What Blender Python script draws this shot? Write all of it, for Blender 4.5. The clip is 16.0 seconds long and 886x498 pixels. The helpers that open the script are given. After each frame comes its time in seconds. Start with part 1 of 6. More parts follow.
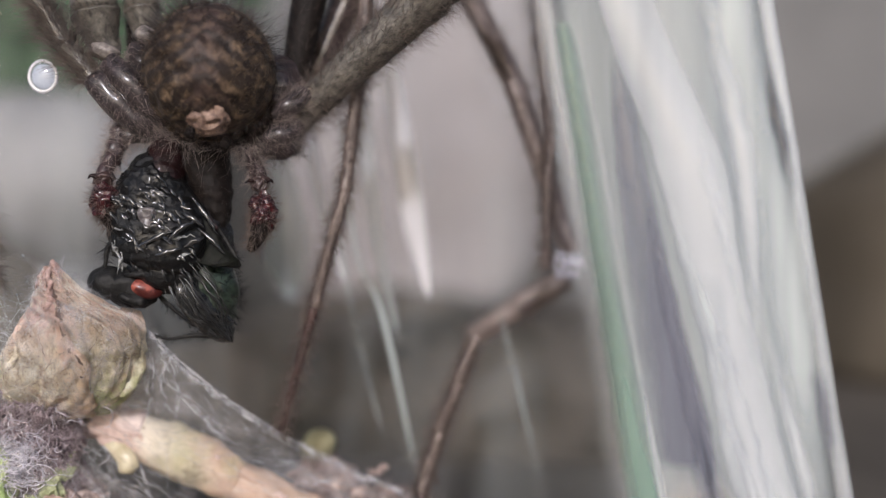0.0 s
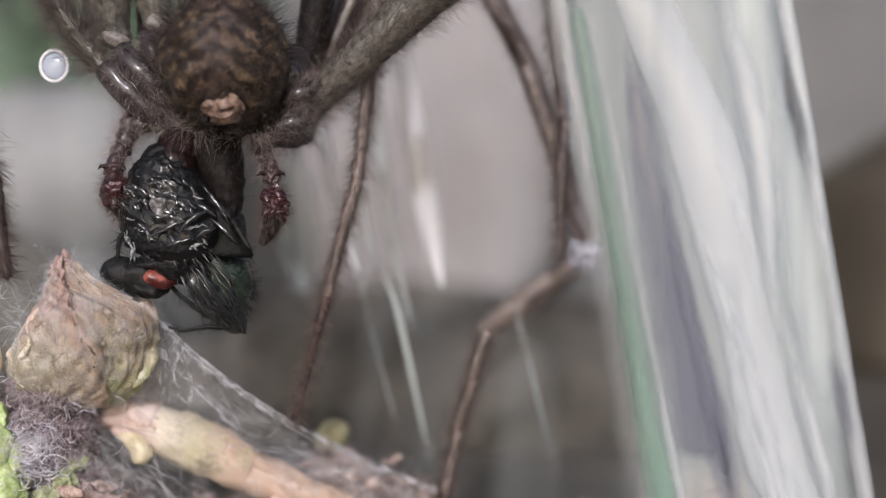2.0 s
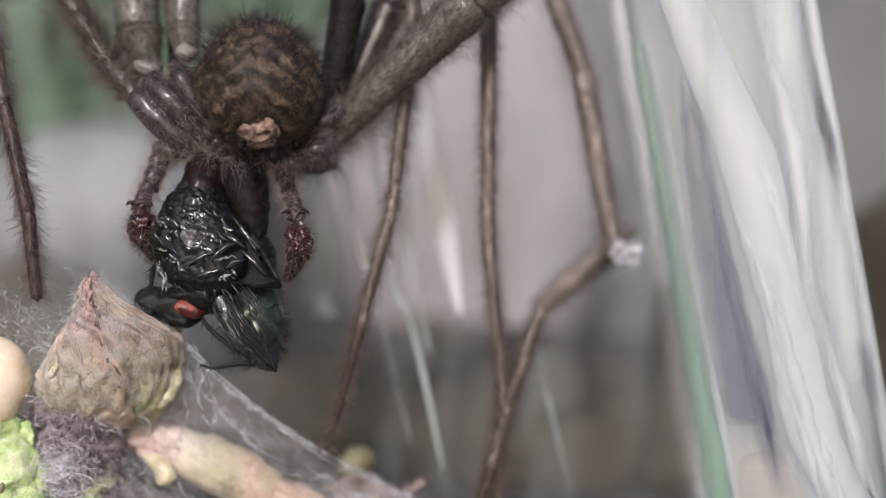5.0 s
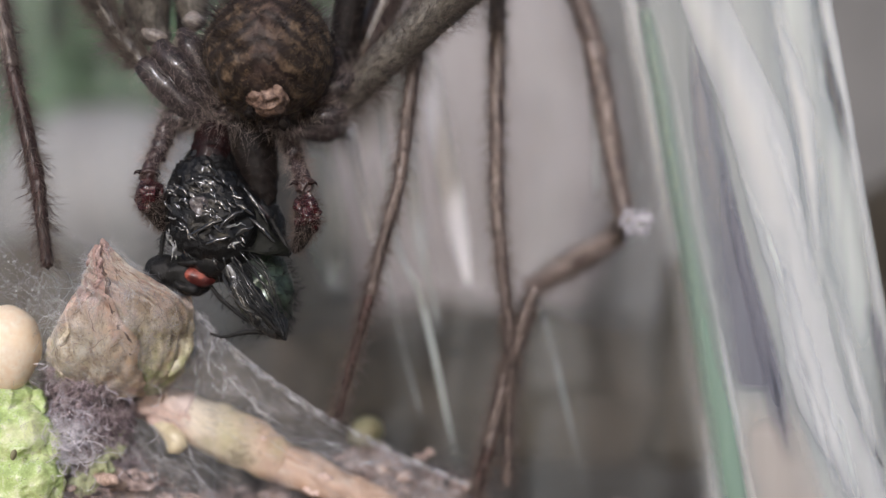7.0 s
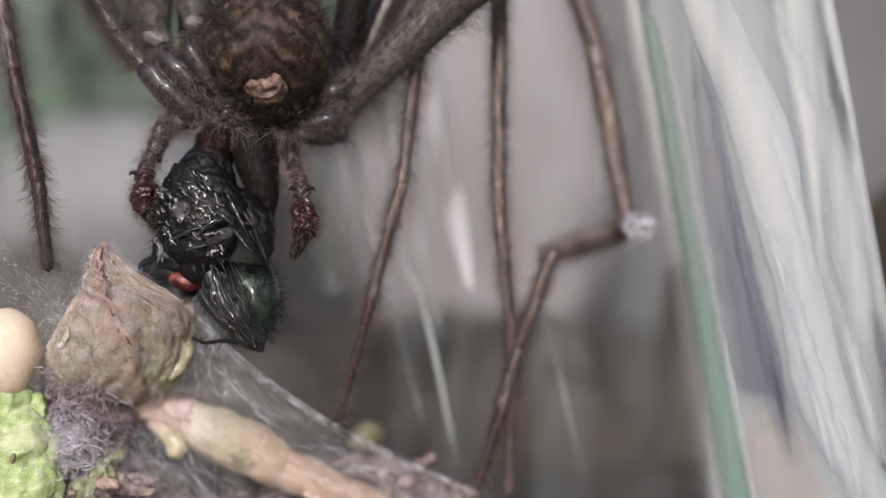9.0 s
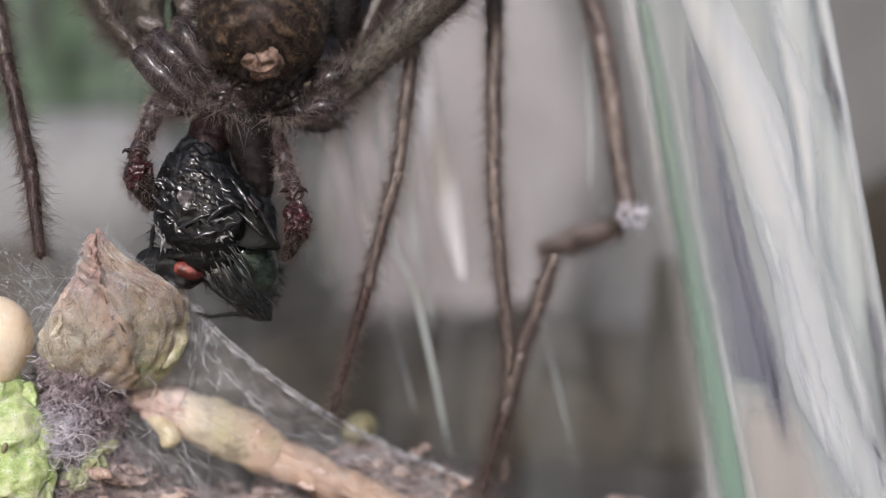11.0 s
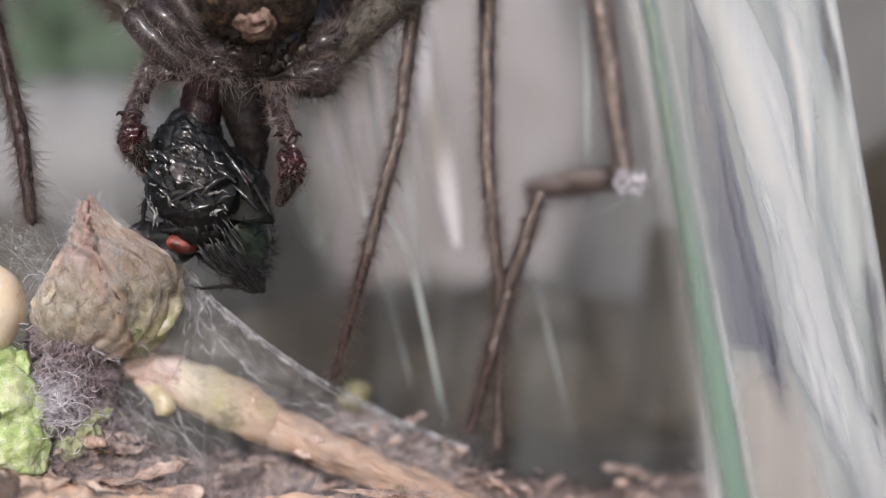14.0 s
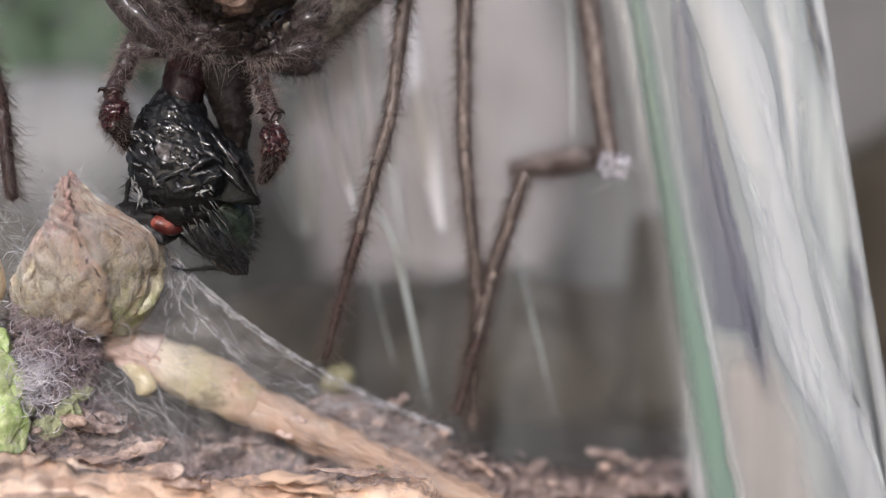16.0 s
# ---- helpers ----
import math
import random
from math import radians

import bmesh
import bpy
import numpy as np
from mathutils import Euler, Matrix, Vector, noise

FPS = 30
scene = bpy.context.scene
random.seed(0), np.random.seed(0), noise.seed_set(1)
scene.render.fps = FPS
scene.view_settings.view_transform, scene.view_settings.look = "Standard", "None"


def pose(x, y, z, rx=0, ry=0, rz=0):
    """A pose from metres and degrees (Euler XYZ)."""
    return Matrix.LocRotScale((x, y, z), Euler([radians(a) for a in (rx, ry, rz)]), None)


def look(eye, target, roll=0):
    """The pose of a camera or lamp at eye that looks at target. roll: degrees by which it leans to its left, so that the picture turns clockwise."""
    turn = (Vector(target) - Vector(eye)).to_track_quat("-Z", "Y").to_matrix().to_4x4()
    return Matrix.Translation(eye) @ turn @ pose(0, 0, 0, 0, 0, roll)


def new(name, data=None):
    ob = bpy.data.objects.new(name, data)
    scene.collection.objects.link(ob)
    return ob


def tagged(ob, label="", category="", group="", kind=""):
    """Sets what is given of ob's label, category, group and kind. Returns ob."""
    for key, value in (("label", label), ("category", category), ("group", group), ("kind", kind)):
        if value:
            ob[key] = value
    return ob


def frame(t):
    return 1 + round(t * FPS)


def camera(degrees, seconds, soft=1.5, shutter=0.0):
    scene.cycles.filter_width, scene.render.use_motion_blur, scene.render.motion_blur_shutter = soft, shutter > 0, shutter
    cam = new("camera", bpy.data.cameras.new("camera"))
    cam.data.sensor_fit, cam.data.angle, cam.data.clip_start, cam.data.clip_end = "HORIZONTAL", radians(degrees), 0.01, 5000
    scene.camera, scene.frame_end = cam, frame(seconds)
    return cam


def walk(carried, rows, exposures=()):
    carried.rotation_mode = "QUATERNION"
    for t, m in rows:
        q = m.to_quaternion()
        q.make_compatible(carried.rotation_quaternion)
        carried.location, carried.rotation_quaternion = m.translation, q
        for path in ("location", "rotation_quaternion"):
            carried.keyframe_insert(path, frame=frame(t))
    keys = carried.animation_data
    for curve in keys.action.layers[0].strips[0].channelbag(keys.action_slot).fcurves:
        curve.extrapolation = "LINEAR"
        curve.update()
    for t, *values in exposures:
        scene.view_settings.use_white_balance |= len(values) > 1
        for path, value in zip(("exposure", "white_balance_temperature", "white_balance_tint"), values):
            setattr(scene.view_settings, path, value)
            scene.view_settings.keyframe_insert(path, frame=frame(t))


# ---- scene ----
# All lengths below are in millimetres; MM brings them to metres.
MM = 0.001

# ---- camera ----
cam = camera(45, 16.0, soft=1.15)
cam.data.dof.use_dof = True
cam.data.dof.focus_distance = 0.0482
cam.data.dof.aperture_fstop = 19.0
# seconds, x, y, z, pitch, yaw, roll
PATH = [
    (0, -0.07, -47.45, 18.35, -1.17, -2.04, 0.13),
    (0.5, -0.29, -47.41, 18.18, -1.32, -1.40, -0.11),
    (1, -0.18, -48.18, 18.47, -1.12, -1.26, -0.11),
    (1.5, 0.12, -48.28, 18.65, -0.93, -1.44, -0.18),
    (2, 0.04, -47.11, 18.02, -1.43, -1.23, -0.14),
    (2.5, 0.29, -46.58, 16.88, -1.21, 0.45, 0.16),
    (3, 0.46, -46.85, 17.06, -0.01, 0.53, 0.34),
    (3.5, 0.95, -47.57, 17.19, 0.96, 0.35, 0.43),
    (6, 1.08, -47.59, 16.82, 0.86, 1.48, -0.08),
    (6.5, 1.07, -47.48, 16.14, 0.46, 1.43, -0.13),
    (7, 0.92, -47.60, 16.10, 0.33, 1.39, -0.10),
    (7.5, 0.70, -47.41, 16.13, 0.72, 1.21, -0.09),
    (8, 0.82, -47.64, 16.09, 0.67, 1.25, -0.07),
    (8.5, 0.67, -47.35, 16.38, 0.89, 1.16, 0.11),
    (9, 0.86, -47.41, 15.86, 0.80, 1.43, -0.01),
    (9.2, 0.83, -47.61, 15.94, 0.50, 1.22, 0.03),
    (11.3, -0.20, -47.06, 14.65, 1.00, 0.07, -0.05),
    (11.5, -0.20, -46.88, 14.38, 0.99, 0.11, -0.00),
    (12, -0.35, -46.99, 15.26, 1.10, -0.13, 0.08),
    (12.5, -0.87, -47.08, 16.56, 0.71, -0.29, -0.35),
    (13, -0.72, -47.27, 16.02, -0.05, -0.09, -0.28),
    (13.5, -0.73, -47.15, 15.50, -0.59, 0.25, -0.16),
    (14, -0.50, -46.83, 14.89, -0.53, -0.49, -0.06),
    (14.5, -0.42, -46.10, 14.10, -0.73, -0.76, 0.17),
    (15, -0.02, -46.37, 13.96, -0.21, -1.15, 0.00),
    (15.5, -0.12, -46.39, 13.97, -0.37, -1.05, 0.22),
    (16, -0.27, -46.68, 13.84, -0.41, -1.12, 0.24),
]
walk(cam, [(t, Matrix.Translation((x * MM, y * MM, z * MM)) @ pose(0, 0, 0, 90 + pitch, 0, yaw) @ pose(0, 0, 0, 0, 0, roll))
           for t, x, y, z, pitch, yaw, roll in PATH],
     exposures=[(0, -0.2), (2, -0.19), (2.4, -0.09), (3.5, -0.12), (5.8, -0.19), (6.1, -0.24), (6.5, -0.37), (9, -0.31), (12.5, -0.32), (14.5, -0.3), (16, -0.31)])

# ---- light ----
world = bpy.data.worlds.new("overcast_sky")
scene.world = world
world.use_nodes = True
wn = world.node_tree
sky = wn.nodes.new("ShaderNodeTexSky")
sky.sky_type = "NISHITA"
sky.sun_disc = False
sky.sun_elevation = radians(26)
sky.sun_rotation = radians(186)
sky.dust_density = 3.4
sky.air_density = 0.7
wn.links.new(sky.outputs[0], wn.nodes["Background"].inputs[0])
wn.nodes["Background"].inputs[1].default_value = 0.14
lamp = bpy.data.lights.new("sun", "SUN")
lamp.energy = 2.2
lamp.angle = radians(3)
lamp.color = (0.868, 0.872, 1.0)
sun = new("sun", lamp)
sun.matrix_world = look((-0.06, -0.62, 0.313), (0, 0, 0.01))


# ---- materials ----
def mat(name, dark, light, size=0.5, rough=0.6, bump=0.3, metal=0.0, fine=5.0, stretch=(1, 1, 1), spec=0.5,
        low=0.35, high=0.65, depth=0.05, sheen=0.0, third=None, trans=0.0, coat=0.0, grades=(), sheet=False, coat_rough=0.13, flecks=()):
    """Two-tone procedural surface; size: mm across the larger blotches, fine: how many times smaller the grain is.
    grades: further tones (axis, from, to, colour, strength) that come in along an axis of the object, in mm.
    sheet: the grain runs along the tube that the mesh was drawn as.
    flecks: small spots of another tone (size in mm, noise from, noise to, colour, strength)."""
    m = bpy.data.materials.new(name)
    m.use_nodes = True
    n, l = m.node_tree.nodes, m.node_tree.links
    b = n["Principled BSDF"]
    co = n.new("ShaderNodeTexCoord")
    mp = n.new("ShaderNodeMapping")
    mp.inputs["Scale"].default_value = stretch
    if sheet:
        along = n.new("ShaderNodeAttribute")
        along.attribute_name = "sheet"
        l.new(along.outputs["Vector"], mp.inputs["Vector"])
    else:
        l.new(co.outputs["Object"], mp.inputs["Vector"])
    big, small = n.new("ShaderNodeTexNoise"), n.new("ShaderNodeTexNoise")
    for tex, s in ((big, 1000 / size), (small, 1000 * fine / size)):
        tex.inputs["Scale"].default_value = s
        tex.inputs["Detail"].default_value = 5
        l.new(mp.outputs[0], tex.inputs["Vector"])
    mix = n.new("ShaderNodeMath")
    mix.operation = "MULTIPLY_ADD"
    mix.inputs[1].default_value = 0.35
    l.new(small.outputs["Fac"], mix.inputs[0])
    scale = n.new("ShaderNodeMath")
    scale.operation = "MULTIPLY"
    scale.inputs[1].default_value = 0.65
    l.new(big.outputs["Fac"], scale.inputs[0])
    l.new(scale.outputs[0], mix.inputs[2])
    ramp = n.new("ShaderNodeValToRGB")
    ramp.color_ramp.elements[0].position, ramp.color_ramp.elements[1].position = low, high
    ramp.color_ramp.elements[0].color, ramp.color_ramp.elements[1].color = (*dark, 1), (*light, 1)
    if third:
        e = ramp.color_ramp.elements.new((low + high) / 2)
        e.color = (*third, 1)
    l.new(mix.outputs[0], ramp.inputs[0])
    tone = ramp.outputs[0]
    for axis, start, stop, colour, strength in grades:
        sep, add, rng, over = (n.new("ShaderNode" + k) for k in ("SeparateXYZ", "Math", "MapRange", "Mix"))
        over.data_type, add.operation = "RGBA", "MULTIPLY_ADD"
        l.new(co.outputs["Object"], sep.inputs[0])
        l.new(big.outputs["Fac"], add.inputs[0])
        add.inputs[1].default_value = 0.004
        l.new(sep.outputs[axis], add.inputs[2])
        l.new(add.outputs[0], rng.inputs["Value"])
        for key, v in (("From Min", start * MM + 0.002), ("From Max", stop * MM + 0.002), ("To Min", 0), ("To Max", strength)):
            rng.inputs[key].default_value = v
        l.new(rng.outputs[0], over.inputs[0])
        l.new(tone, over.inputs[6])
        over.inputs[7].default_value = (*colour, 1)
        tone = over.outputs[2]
    for spot, start, stop, colour, strength in flecks:
        tex, rng, over = (n.new("ShaderNode" + k) for k in ("TexNoise", "MapRange", "Mix"))
        over.data_type = "RGBA"
        tex.inputs["Scale"].default_value, tex.inputs["Detail"].default_value = 1000 / spot, 3
        l.new(mp.outputs[0], tex.inputs["Vector"])
        l.new(tex.outputs["Fac"], rng.inputs["Value"])
        for key, v in (("From Min", start), ("From Max", stop), ("To Min", 0), ("To Max", strength)):
            rng.inputs[key].default_value = v
        l.new(rng.outputs[0], over.inputs[0])
        l.new(tone, over.inputs[6])
        over.inputs[7].default_value = (*colour, 1)
        tone = over.outputs[2]
    l.new(tone, b.inputs["Base Color"])
    b.inputs["Roughness"].default_value = rough
    b.inputs["Metallic"].default_value = metal
    b.inputs["Specular IOR Level"].default_value = spec
    b.inputs["Sheen Weight"].default_value = sheen
    b.inputs["Transmission Weight"].default_value = trans
    b.inputs["Coat Weight"].default_value = coat
    b.inputs["Coat Roughness"].default_value = coat_rough
    if bump:
        bp = n.new("ShaderNodeBump")
        bp.inputs["Strength"].default_value = bump
        bp.inputs["Distance"].default_value = depth * 0.45 * MM
        l.new(mix.outputs[0], bp.inputs["Height"])
        l.new(bp.outputs[0], b.inputs["Normal"])
    return m


def veil(name, colour, thin, thick, size, stretch=(1, 1, 1), rough=0.3, low=0.4, high=0.65, soft=False, detail=6):
    """A see-through surface that is thicker in streaks: thin and thick are its least and most cover; soft: it fades with the cover kept in the mesh."""
    m = mat(name, [c * 0.85 for c in colour], colour, size, rough, 0.2, stretch=stretch)
    n, l = m.node_tree.nodes, m.node_tree.links
    co, mp, tex, rng = (n.new("ShaderNode" + k) for k in ("TexCoord", "Mapping", "TexNoise", "MapRange"))
    mp.inputs["Scale"].default_value = stretch
    tex.inputs["Scale"].default_value = 1000 / size
    tex.inputs["Detail"].default_value = detail
    l.new(co.outputs["Object"], mp.inputs["Vector"])
    l.new(mp.outputs[0], tex.inputs["Vector"])
    l.new(tex.outputs["Fac"], rng.inputs["Value"])
    for key, v in (("From Min", low), ("From Max", high), ("To Min", thin), ("To Max", thick)):
        rng.inputs[key].default_value = v
    cover = rng.outputs[0]
    if soft:
        attr, times = n.new("ShaderNodeAttribute"), n.new("ShaderNodeMath")
        attr.attribute_name, times.operation = "cover", "MULTIPLY"
        l.new(attr.outputs["Fac"], times.inputs[0])
        l.new(cover, times.inputs[1])
        cover = times.outputs[0]
    l.new(cover, n["Principled BSDF"].inputs["Alpha"])
    return m


def abdomen_skin():
    """Golden-brown pile with dark wavy chevrons and a pinkish band down the middle."""
    m = mat("abdomen_skin", (0.019, 0.013, 0.011), (0.168, 0.115, 0.072), 0.6, 0.5, 1.0, depth=0.3, sheen=0.03, spec=0.3, low=0.38, high=0.64, fine=4,
            flecks=((0.8, 0.52, 0.64, (0.018, 0.012, 0.010), 0.7), (0.3, 0.60, 0.70, (0.17, 0.118, 0.075), 0.6)))
    n, l = m.node_tree.nodes, m.node_tree.links
    b = n["Principled BSDF"]
    base = b.inputs["Base Color"].links[0].from_socket
    co, sep = n.new("ShaderNodeTexCoord"), n.new("ShaderNodeSeparateXYZ")
    l.new(co.outputs["Object"], sep.inputs[0])

    def calc(op, a, c=None):
        k = n.new("ShaderNodeMath")
        k.operation = op
        for i, v in enumerate((a, c)):
            if v is None:
                continue
            if isinstance(v, (int, float)):
                k.inputs[i].default_value = v
            else:
                l.new(v, k.inputs[i])
        return k.outputs[0]

    side = calc("ABSOLUTE", sep.outputs["X"])
    bend = n.new("ShaderNodeTexNoise")
    bend.inputs["Scale"].default_value = 800
    bend.inputs["Detail"].default_value = 6
    l.new(co.outputs["Object"], bend.inputs["Vector"])
    height = calc("ADD", calc("MULTIPLY", sep.outputs["Z"], 1000.0), calc("MULTIPLY", side, 700.0))
    height = calc("ADD", height, calc("MULTIPLY", bend.outputs["Fac"], 2.2))
    wave = calc("SINE", calc("MULTIPLY", height, 7.0))
    bars = n.new("ShaderNodeMapRange")
    l.new(wave, bars.inputs["Value"])
    bars.inputs["From Min"].default_value, bars.inputs["From Max"].default_value = -0.4, 0.9
    bars.inputs["To Max"].default_value = 0.88
    middle = n.new("ShaderNodeMapRange")
    l.new(calc("ADD", calc("MULTIPLY", side, 1000.0), bend.outputs["Fac"]), middle.inputs["Value"])
    for key, v in (("From Min", 0.9), ("From Max", 1.7), ("To Min", 0.55), ("To Max", 0.0)):
        middle.inputs[key].default_value = v
    one, two = n.new("ShaderNodeMix"), n.new("ShaderNodeMix")
    one.data_type = two.data_type = "RGBA"
    l.new(middle.outputs[0], one.inputs[0])
    l.new(base, one.inputs[6])
    one.inputs[7].default_value = (0.082, 0.053, 0.048, 1)
    l.new(bars.outputs[0], two.inputs[0])
    l.new(one.outputs[2], two.inputs[6])
    two.inputs[7].default_value = (0.020, 0.014, 0.012, 1)
    l.new(two.outputs[2], b.inputs["Base Color"])
    return m


ABDOMEN = abdomen_skin()
SPOT = mat("pale_flesh", (0.11, 0.066, 0.05), (0.44, 0.305, 0.24), 0.35, 0.55, 1.0, depth=0.25, third=(0.29, 0.19, 0.148), low=0.38, high=0.6)
SPIDER = mat("dark_cuticle", (0.011, 0.007, 0.007), (0.068, 0.047, 0.047), 0.3, 0.28, 0.7, depth=0.1, coat=0.7, coat_rough=0.12)
COXA = mat("glossy_cuticle", (0.008, 0.006, 0.006), (0.075, 0.057, 0.058), 0.35, 0.38, 0.9, depth=0.3, coat=0.6, coat_rough=0.2, spec=0.3, flecks=((0.15, 0.62, 0.70, (0.16, 0.13, 0.125), 0.6),))
FEMUR = mat("grey_brown_cuticle", (0.032, 0.027, 0.023), (0.20, 0.175, 0.145), 0.22, 0.4, 0.9, sheet=True, depth=0.12, fine=3, third=(0.12, 0.11, 0.092), coat=0.2, stretch=(1, 1, 3), flecks=((0.12, 0.62, 0.7, (0.34, 0.30, 0.265), 0.5),))
SHIN = mat("brown_cuticle", (0.065, 0.05, 0.045), (0.39, 0.32, 0.285), 0.6, 0.42, 0.8, sheet=True, depth=0.1, fine=4, third=(0.21, 0.165, 0.147), flecks=((0.14, 0.6, 0.68, (0.05, 0.036, 0.03), 0.7),))
FOOT = mat("reddish_cuticle", (0.018, 0.010, 0.010), (0.115, 0.062, 0.057), 0.3, 0.42, 0.9, sheet=True, depth=0.1, fine=4, third=(0.05, 0.028, 0.026))
FEELER = mat("purple_brown_cuticle", (0.010, 0.006, 0.006), (0.075, 0.046, 0.046), 0.25, 0.35, 0.9, sheet=True, coat=0.2)
KNEE = mat("pale_joint", (0.09, 0.075, 0.068), (0.34, 0.30, 0.27), 0.35, 0.45, 0.9, coat=0.1, depth=0.15)
JAW = mat("red_black_cuticle", (0.003, 0.0015, 0.0015), (0.022, 0.006, 0.006), 0.25, 0.4, 0.9, coat=0.2, depth=0.25, spec=0.2, coat_rough=0.1)
JAW_DULL = mat("dull_brown_cuticle", (0.005, 0.0038, 0.0034), (0.02, 0.015, 0.013), 0.3, 0.5, 1.0, depth=0.2, spec=0.15)
PALP = mat("wine_red_cuticle", (0.009, 0.004, 0.005), (0.075, 0.015, 0.018), 0.3, 0.2, 1.0, coat=0.5, depth=0.14)
HAIR = mat("brown_hair", (0.06, 0.044, 0.037), (0.19, 0.145, 0.12), 0.6, 0.4, 0)
DARK_HAIR = mat("dark_hair", (0.015, 0.010, 0.009), (0.05, 0.036, 0.03), 0.6, 0.4, 0)
PALE_HAIR = mat("pale_hair", (0.20, 0.155, 0.135), (0.46, 0.385, 0.35), 0.6, 0.4, 0)
GOLD_HAIR = mat("gold_hair", (0.07, 0.043, 0.022), (0.22, 0.145, 0.08), 0.6, 0.45, 0)
FLY = mat("wet_black_cuticle", (0.002, 0.002, 0.002), (0.010, 0.010, 0.0105), 0.22, 0.32, 0.9, coat=0.45, depth=0.35, fine=3, spec=0.25, coat_rough=0.1)
FLY_WET = mat("wet_black_ridge", (0.008, 0.008, 0.008), (0.04, 0.04, 0.042), 0.3, 0.22, 0.25, coat=1.0, spec=0.8, coat_rough=0.16)
OLIVE_WING = mat("olive_membrane", (0.008, 0.009, 0.007), (0.035, 0.036, 0.028), 0.4, 0.5, 0.8, spec=0.2)
FLY_WING = mat("dark_membrane", (0.005, 0.005, 0.005), (0.04, 0.041, 0.04), 0.35, 0.25, 0.8, depth=0.2, stretch=(1, 1, 0.4), coat=0.3)
FLY_DULL = mat("black_cuticle", (0.005, 0.005, 0.005), (0.026, 0.025, 0.024), 0.3, 0.5, 0.9, depth=0.2, spec=0.25)
FLY_VEIN = mat("vein_black", (0.004, 0.004, 0.004), (0.045, 0.045, 0.046), 0.3, 0.28, 0.5, coat=0.4)
FLY_GREEN = mat("green_black_cuticle", (0.012, 0.018, 0.014), (0.085, 0.12, 0.085), 0.9, 0.3, 0.6, metal=0.35, coat=0.3)
# The eye's lower half has its dark shading put into the colour.
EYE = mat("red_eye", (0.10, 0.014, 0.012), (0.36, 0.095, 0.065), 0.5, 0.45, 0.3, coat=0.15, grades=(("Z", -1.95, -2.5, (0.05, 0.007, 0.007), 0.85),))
GREY_PATCH = mat("grey_film", (0.05, 0.045, 0.047), (0.17, 0.15, 0.15), 0.4, 0.3, 0.4)
SILVER = mat("silver_tone", (0.03, 0.03, 0.03), (0.42, 0.42, 0.41), 0.2, 0.3, 0.5)
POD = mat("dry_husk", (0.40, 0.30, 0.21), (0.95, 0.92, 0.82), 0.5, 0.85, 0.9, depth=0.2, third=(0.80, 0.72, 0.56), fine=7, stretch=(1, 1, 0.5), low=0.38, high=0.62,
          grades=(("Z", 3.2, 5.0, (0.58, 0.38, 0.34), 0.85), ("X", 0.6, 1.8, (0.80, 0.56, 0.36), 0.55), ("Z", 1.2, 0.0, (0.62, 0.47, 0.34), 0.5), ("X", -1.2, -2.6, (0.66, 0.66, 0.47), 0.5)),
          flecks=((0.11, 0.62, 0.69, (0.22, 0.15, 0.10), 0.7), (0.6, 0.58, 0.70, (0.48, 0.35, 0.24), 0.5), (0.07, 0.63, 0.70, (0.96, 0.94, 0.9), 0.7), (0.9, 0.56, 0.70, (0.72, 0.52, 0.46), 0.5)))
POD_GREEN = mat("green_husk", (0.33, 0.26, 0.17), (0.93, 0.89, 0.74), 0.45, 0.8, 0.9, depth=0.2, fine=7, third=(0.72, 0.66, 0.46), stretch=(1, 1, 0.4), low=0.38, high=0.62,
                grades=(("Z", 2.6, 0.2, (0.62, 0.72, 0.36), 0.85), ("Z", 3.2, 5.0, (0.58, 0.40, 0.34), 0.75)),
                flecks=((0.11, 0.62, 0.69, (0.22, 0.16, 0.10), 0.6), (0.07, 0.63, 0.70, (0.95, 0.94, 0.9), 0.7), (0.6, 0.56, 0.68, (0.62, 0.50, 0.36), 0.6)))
FIBRE = mat("pale_fibre", (0.42, 0.34, 0.26), (0.80, 0.73, 0.62), 0.4, 0.7, 0)
CRACK = mat("dark_fibre", (0.14, 0.095, 0.07), (0.40, 0.30, 0.22), 0.4, 0.8, 0)
SEAM = mat("seam_brown", (0.07, 0.04, 0.03), (0.20, 0.13, 0.10), 0.4, 0.8, 0)
SPECK = mat("whitish_speck", (0.6, 0.57, 0.52), (0.88, 0.86, 0.82), 0.4, 0.4, 0)
TIP = mat("rosy_husk", (0.22, 0.12, 0.10), (0.74, 0.55, 0.49), 0.4, 0.85, 1.0, depth=0.3, fine=4, flecks=((0.12, 0.6, 0.68, (0.10, 0.06, 0.05), 0.8),))
BARK = mat("rosy_bark", (0.36, 0.25, 0.20), (0.78, 0.66, 0.60), 0.8, 0.75, 0.9, depth=0.2, third=(0.64, 0.49, 0.43), sheet=True, flecks=((0.3, 0.62, 0.7, (0.25, 0.15, 0.11), 0.7),))
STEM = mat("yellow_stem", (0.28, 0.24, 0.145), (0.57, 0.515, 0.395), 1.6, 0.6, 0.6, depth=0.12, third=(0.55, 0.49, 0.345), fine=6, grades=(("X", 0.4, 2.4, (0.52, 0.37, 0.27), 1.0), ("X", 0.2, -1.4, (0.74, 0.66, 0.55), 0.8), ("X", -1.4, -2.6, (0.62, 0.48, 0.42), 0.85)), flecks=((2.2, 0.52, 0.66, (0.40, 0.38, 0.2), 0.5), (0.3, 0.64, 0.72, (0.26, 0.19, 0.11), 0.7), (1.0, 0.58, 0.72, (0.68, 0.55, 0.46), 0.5)))
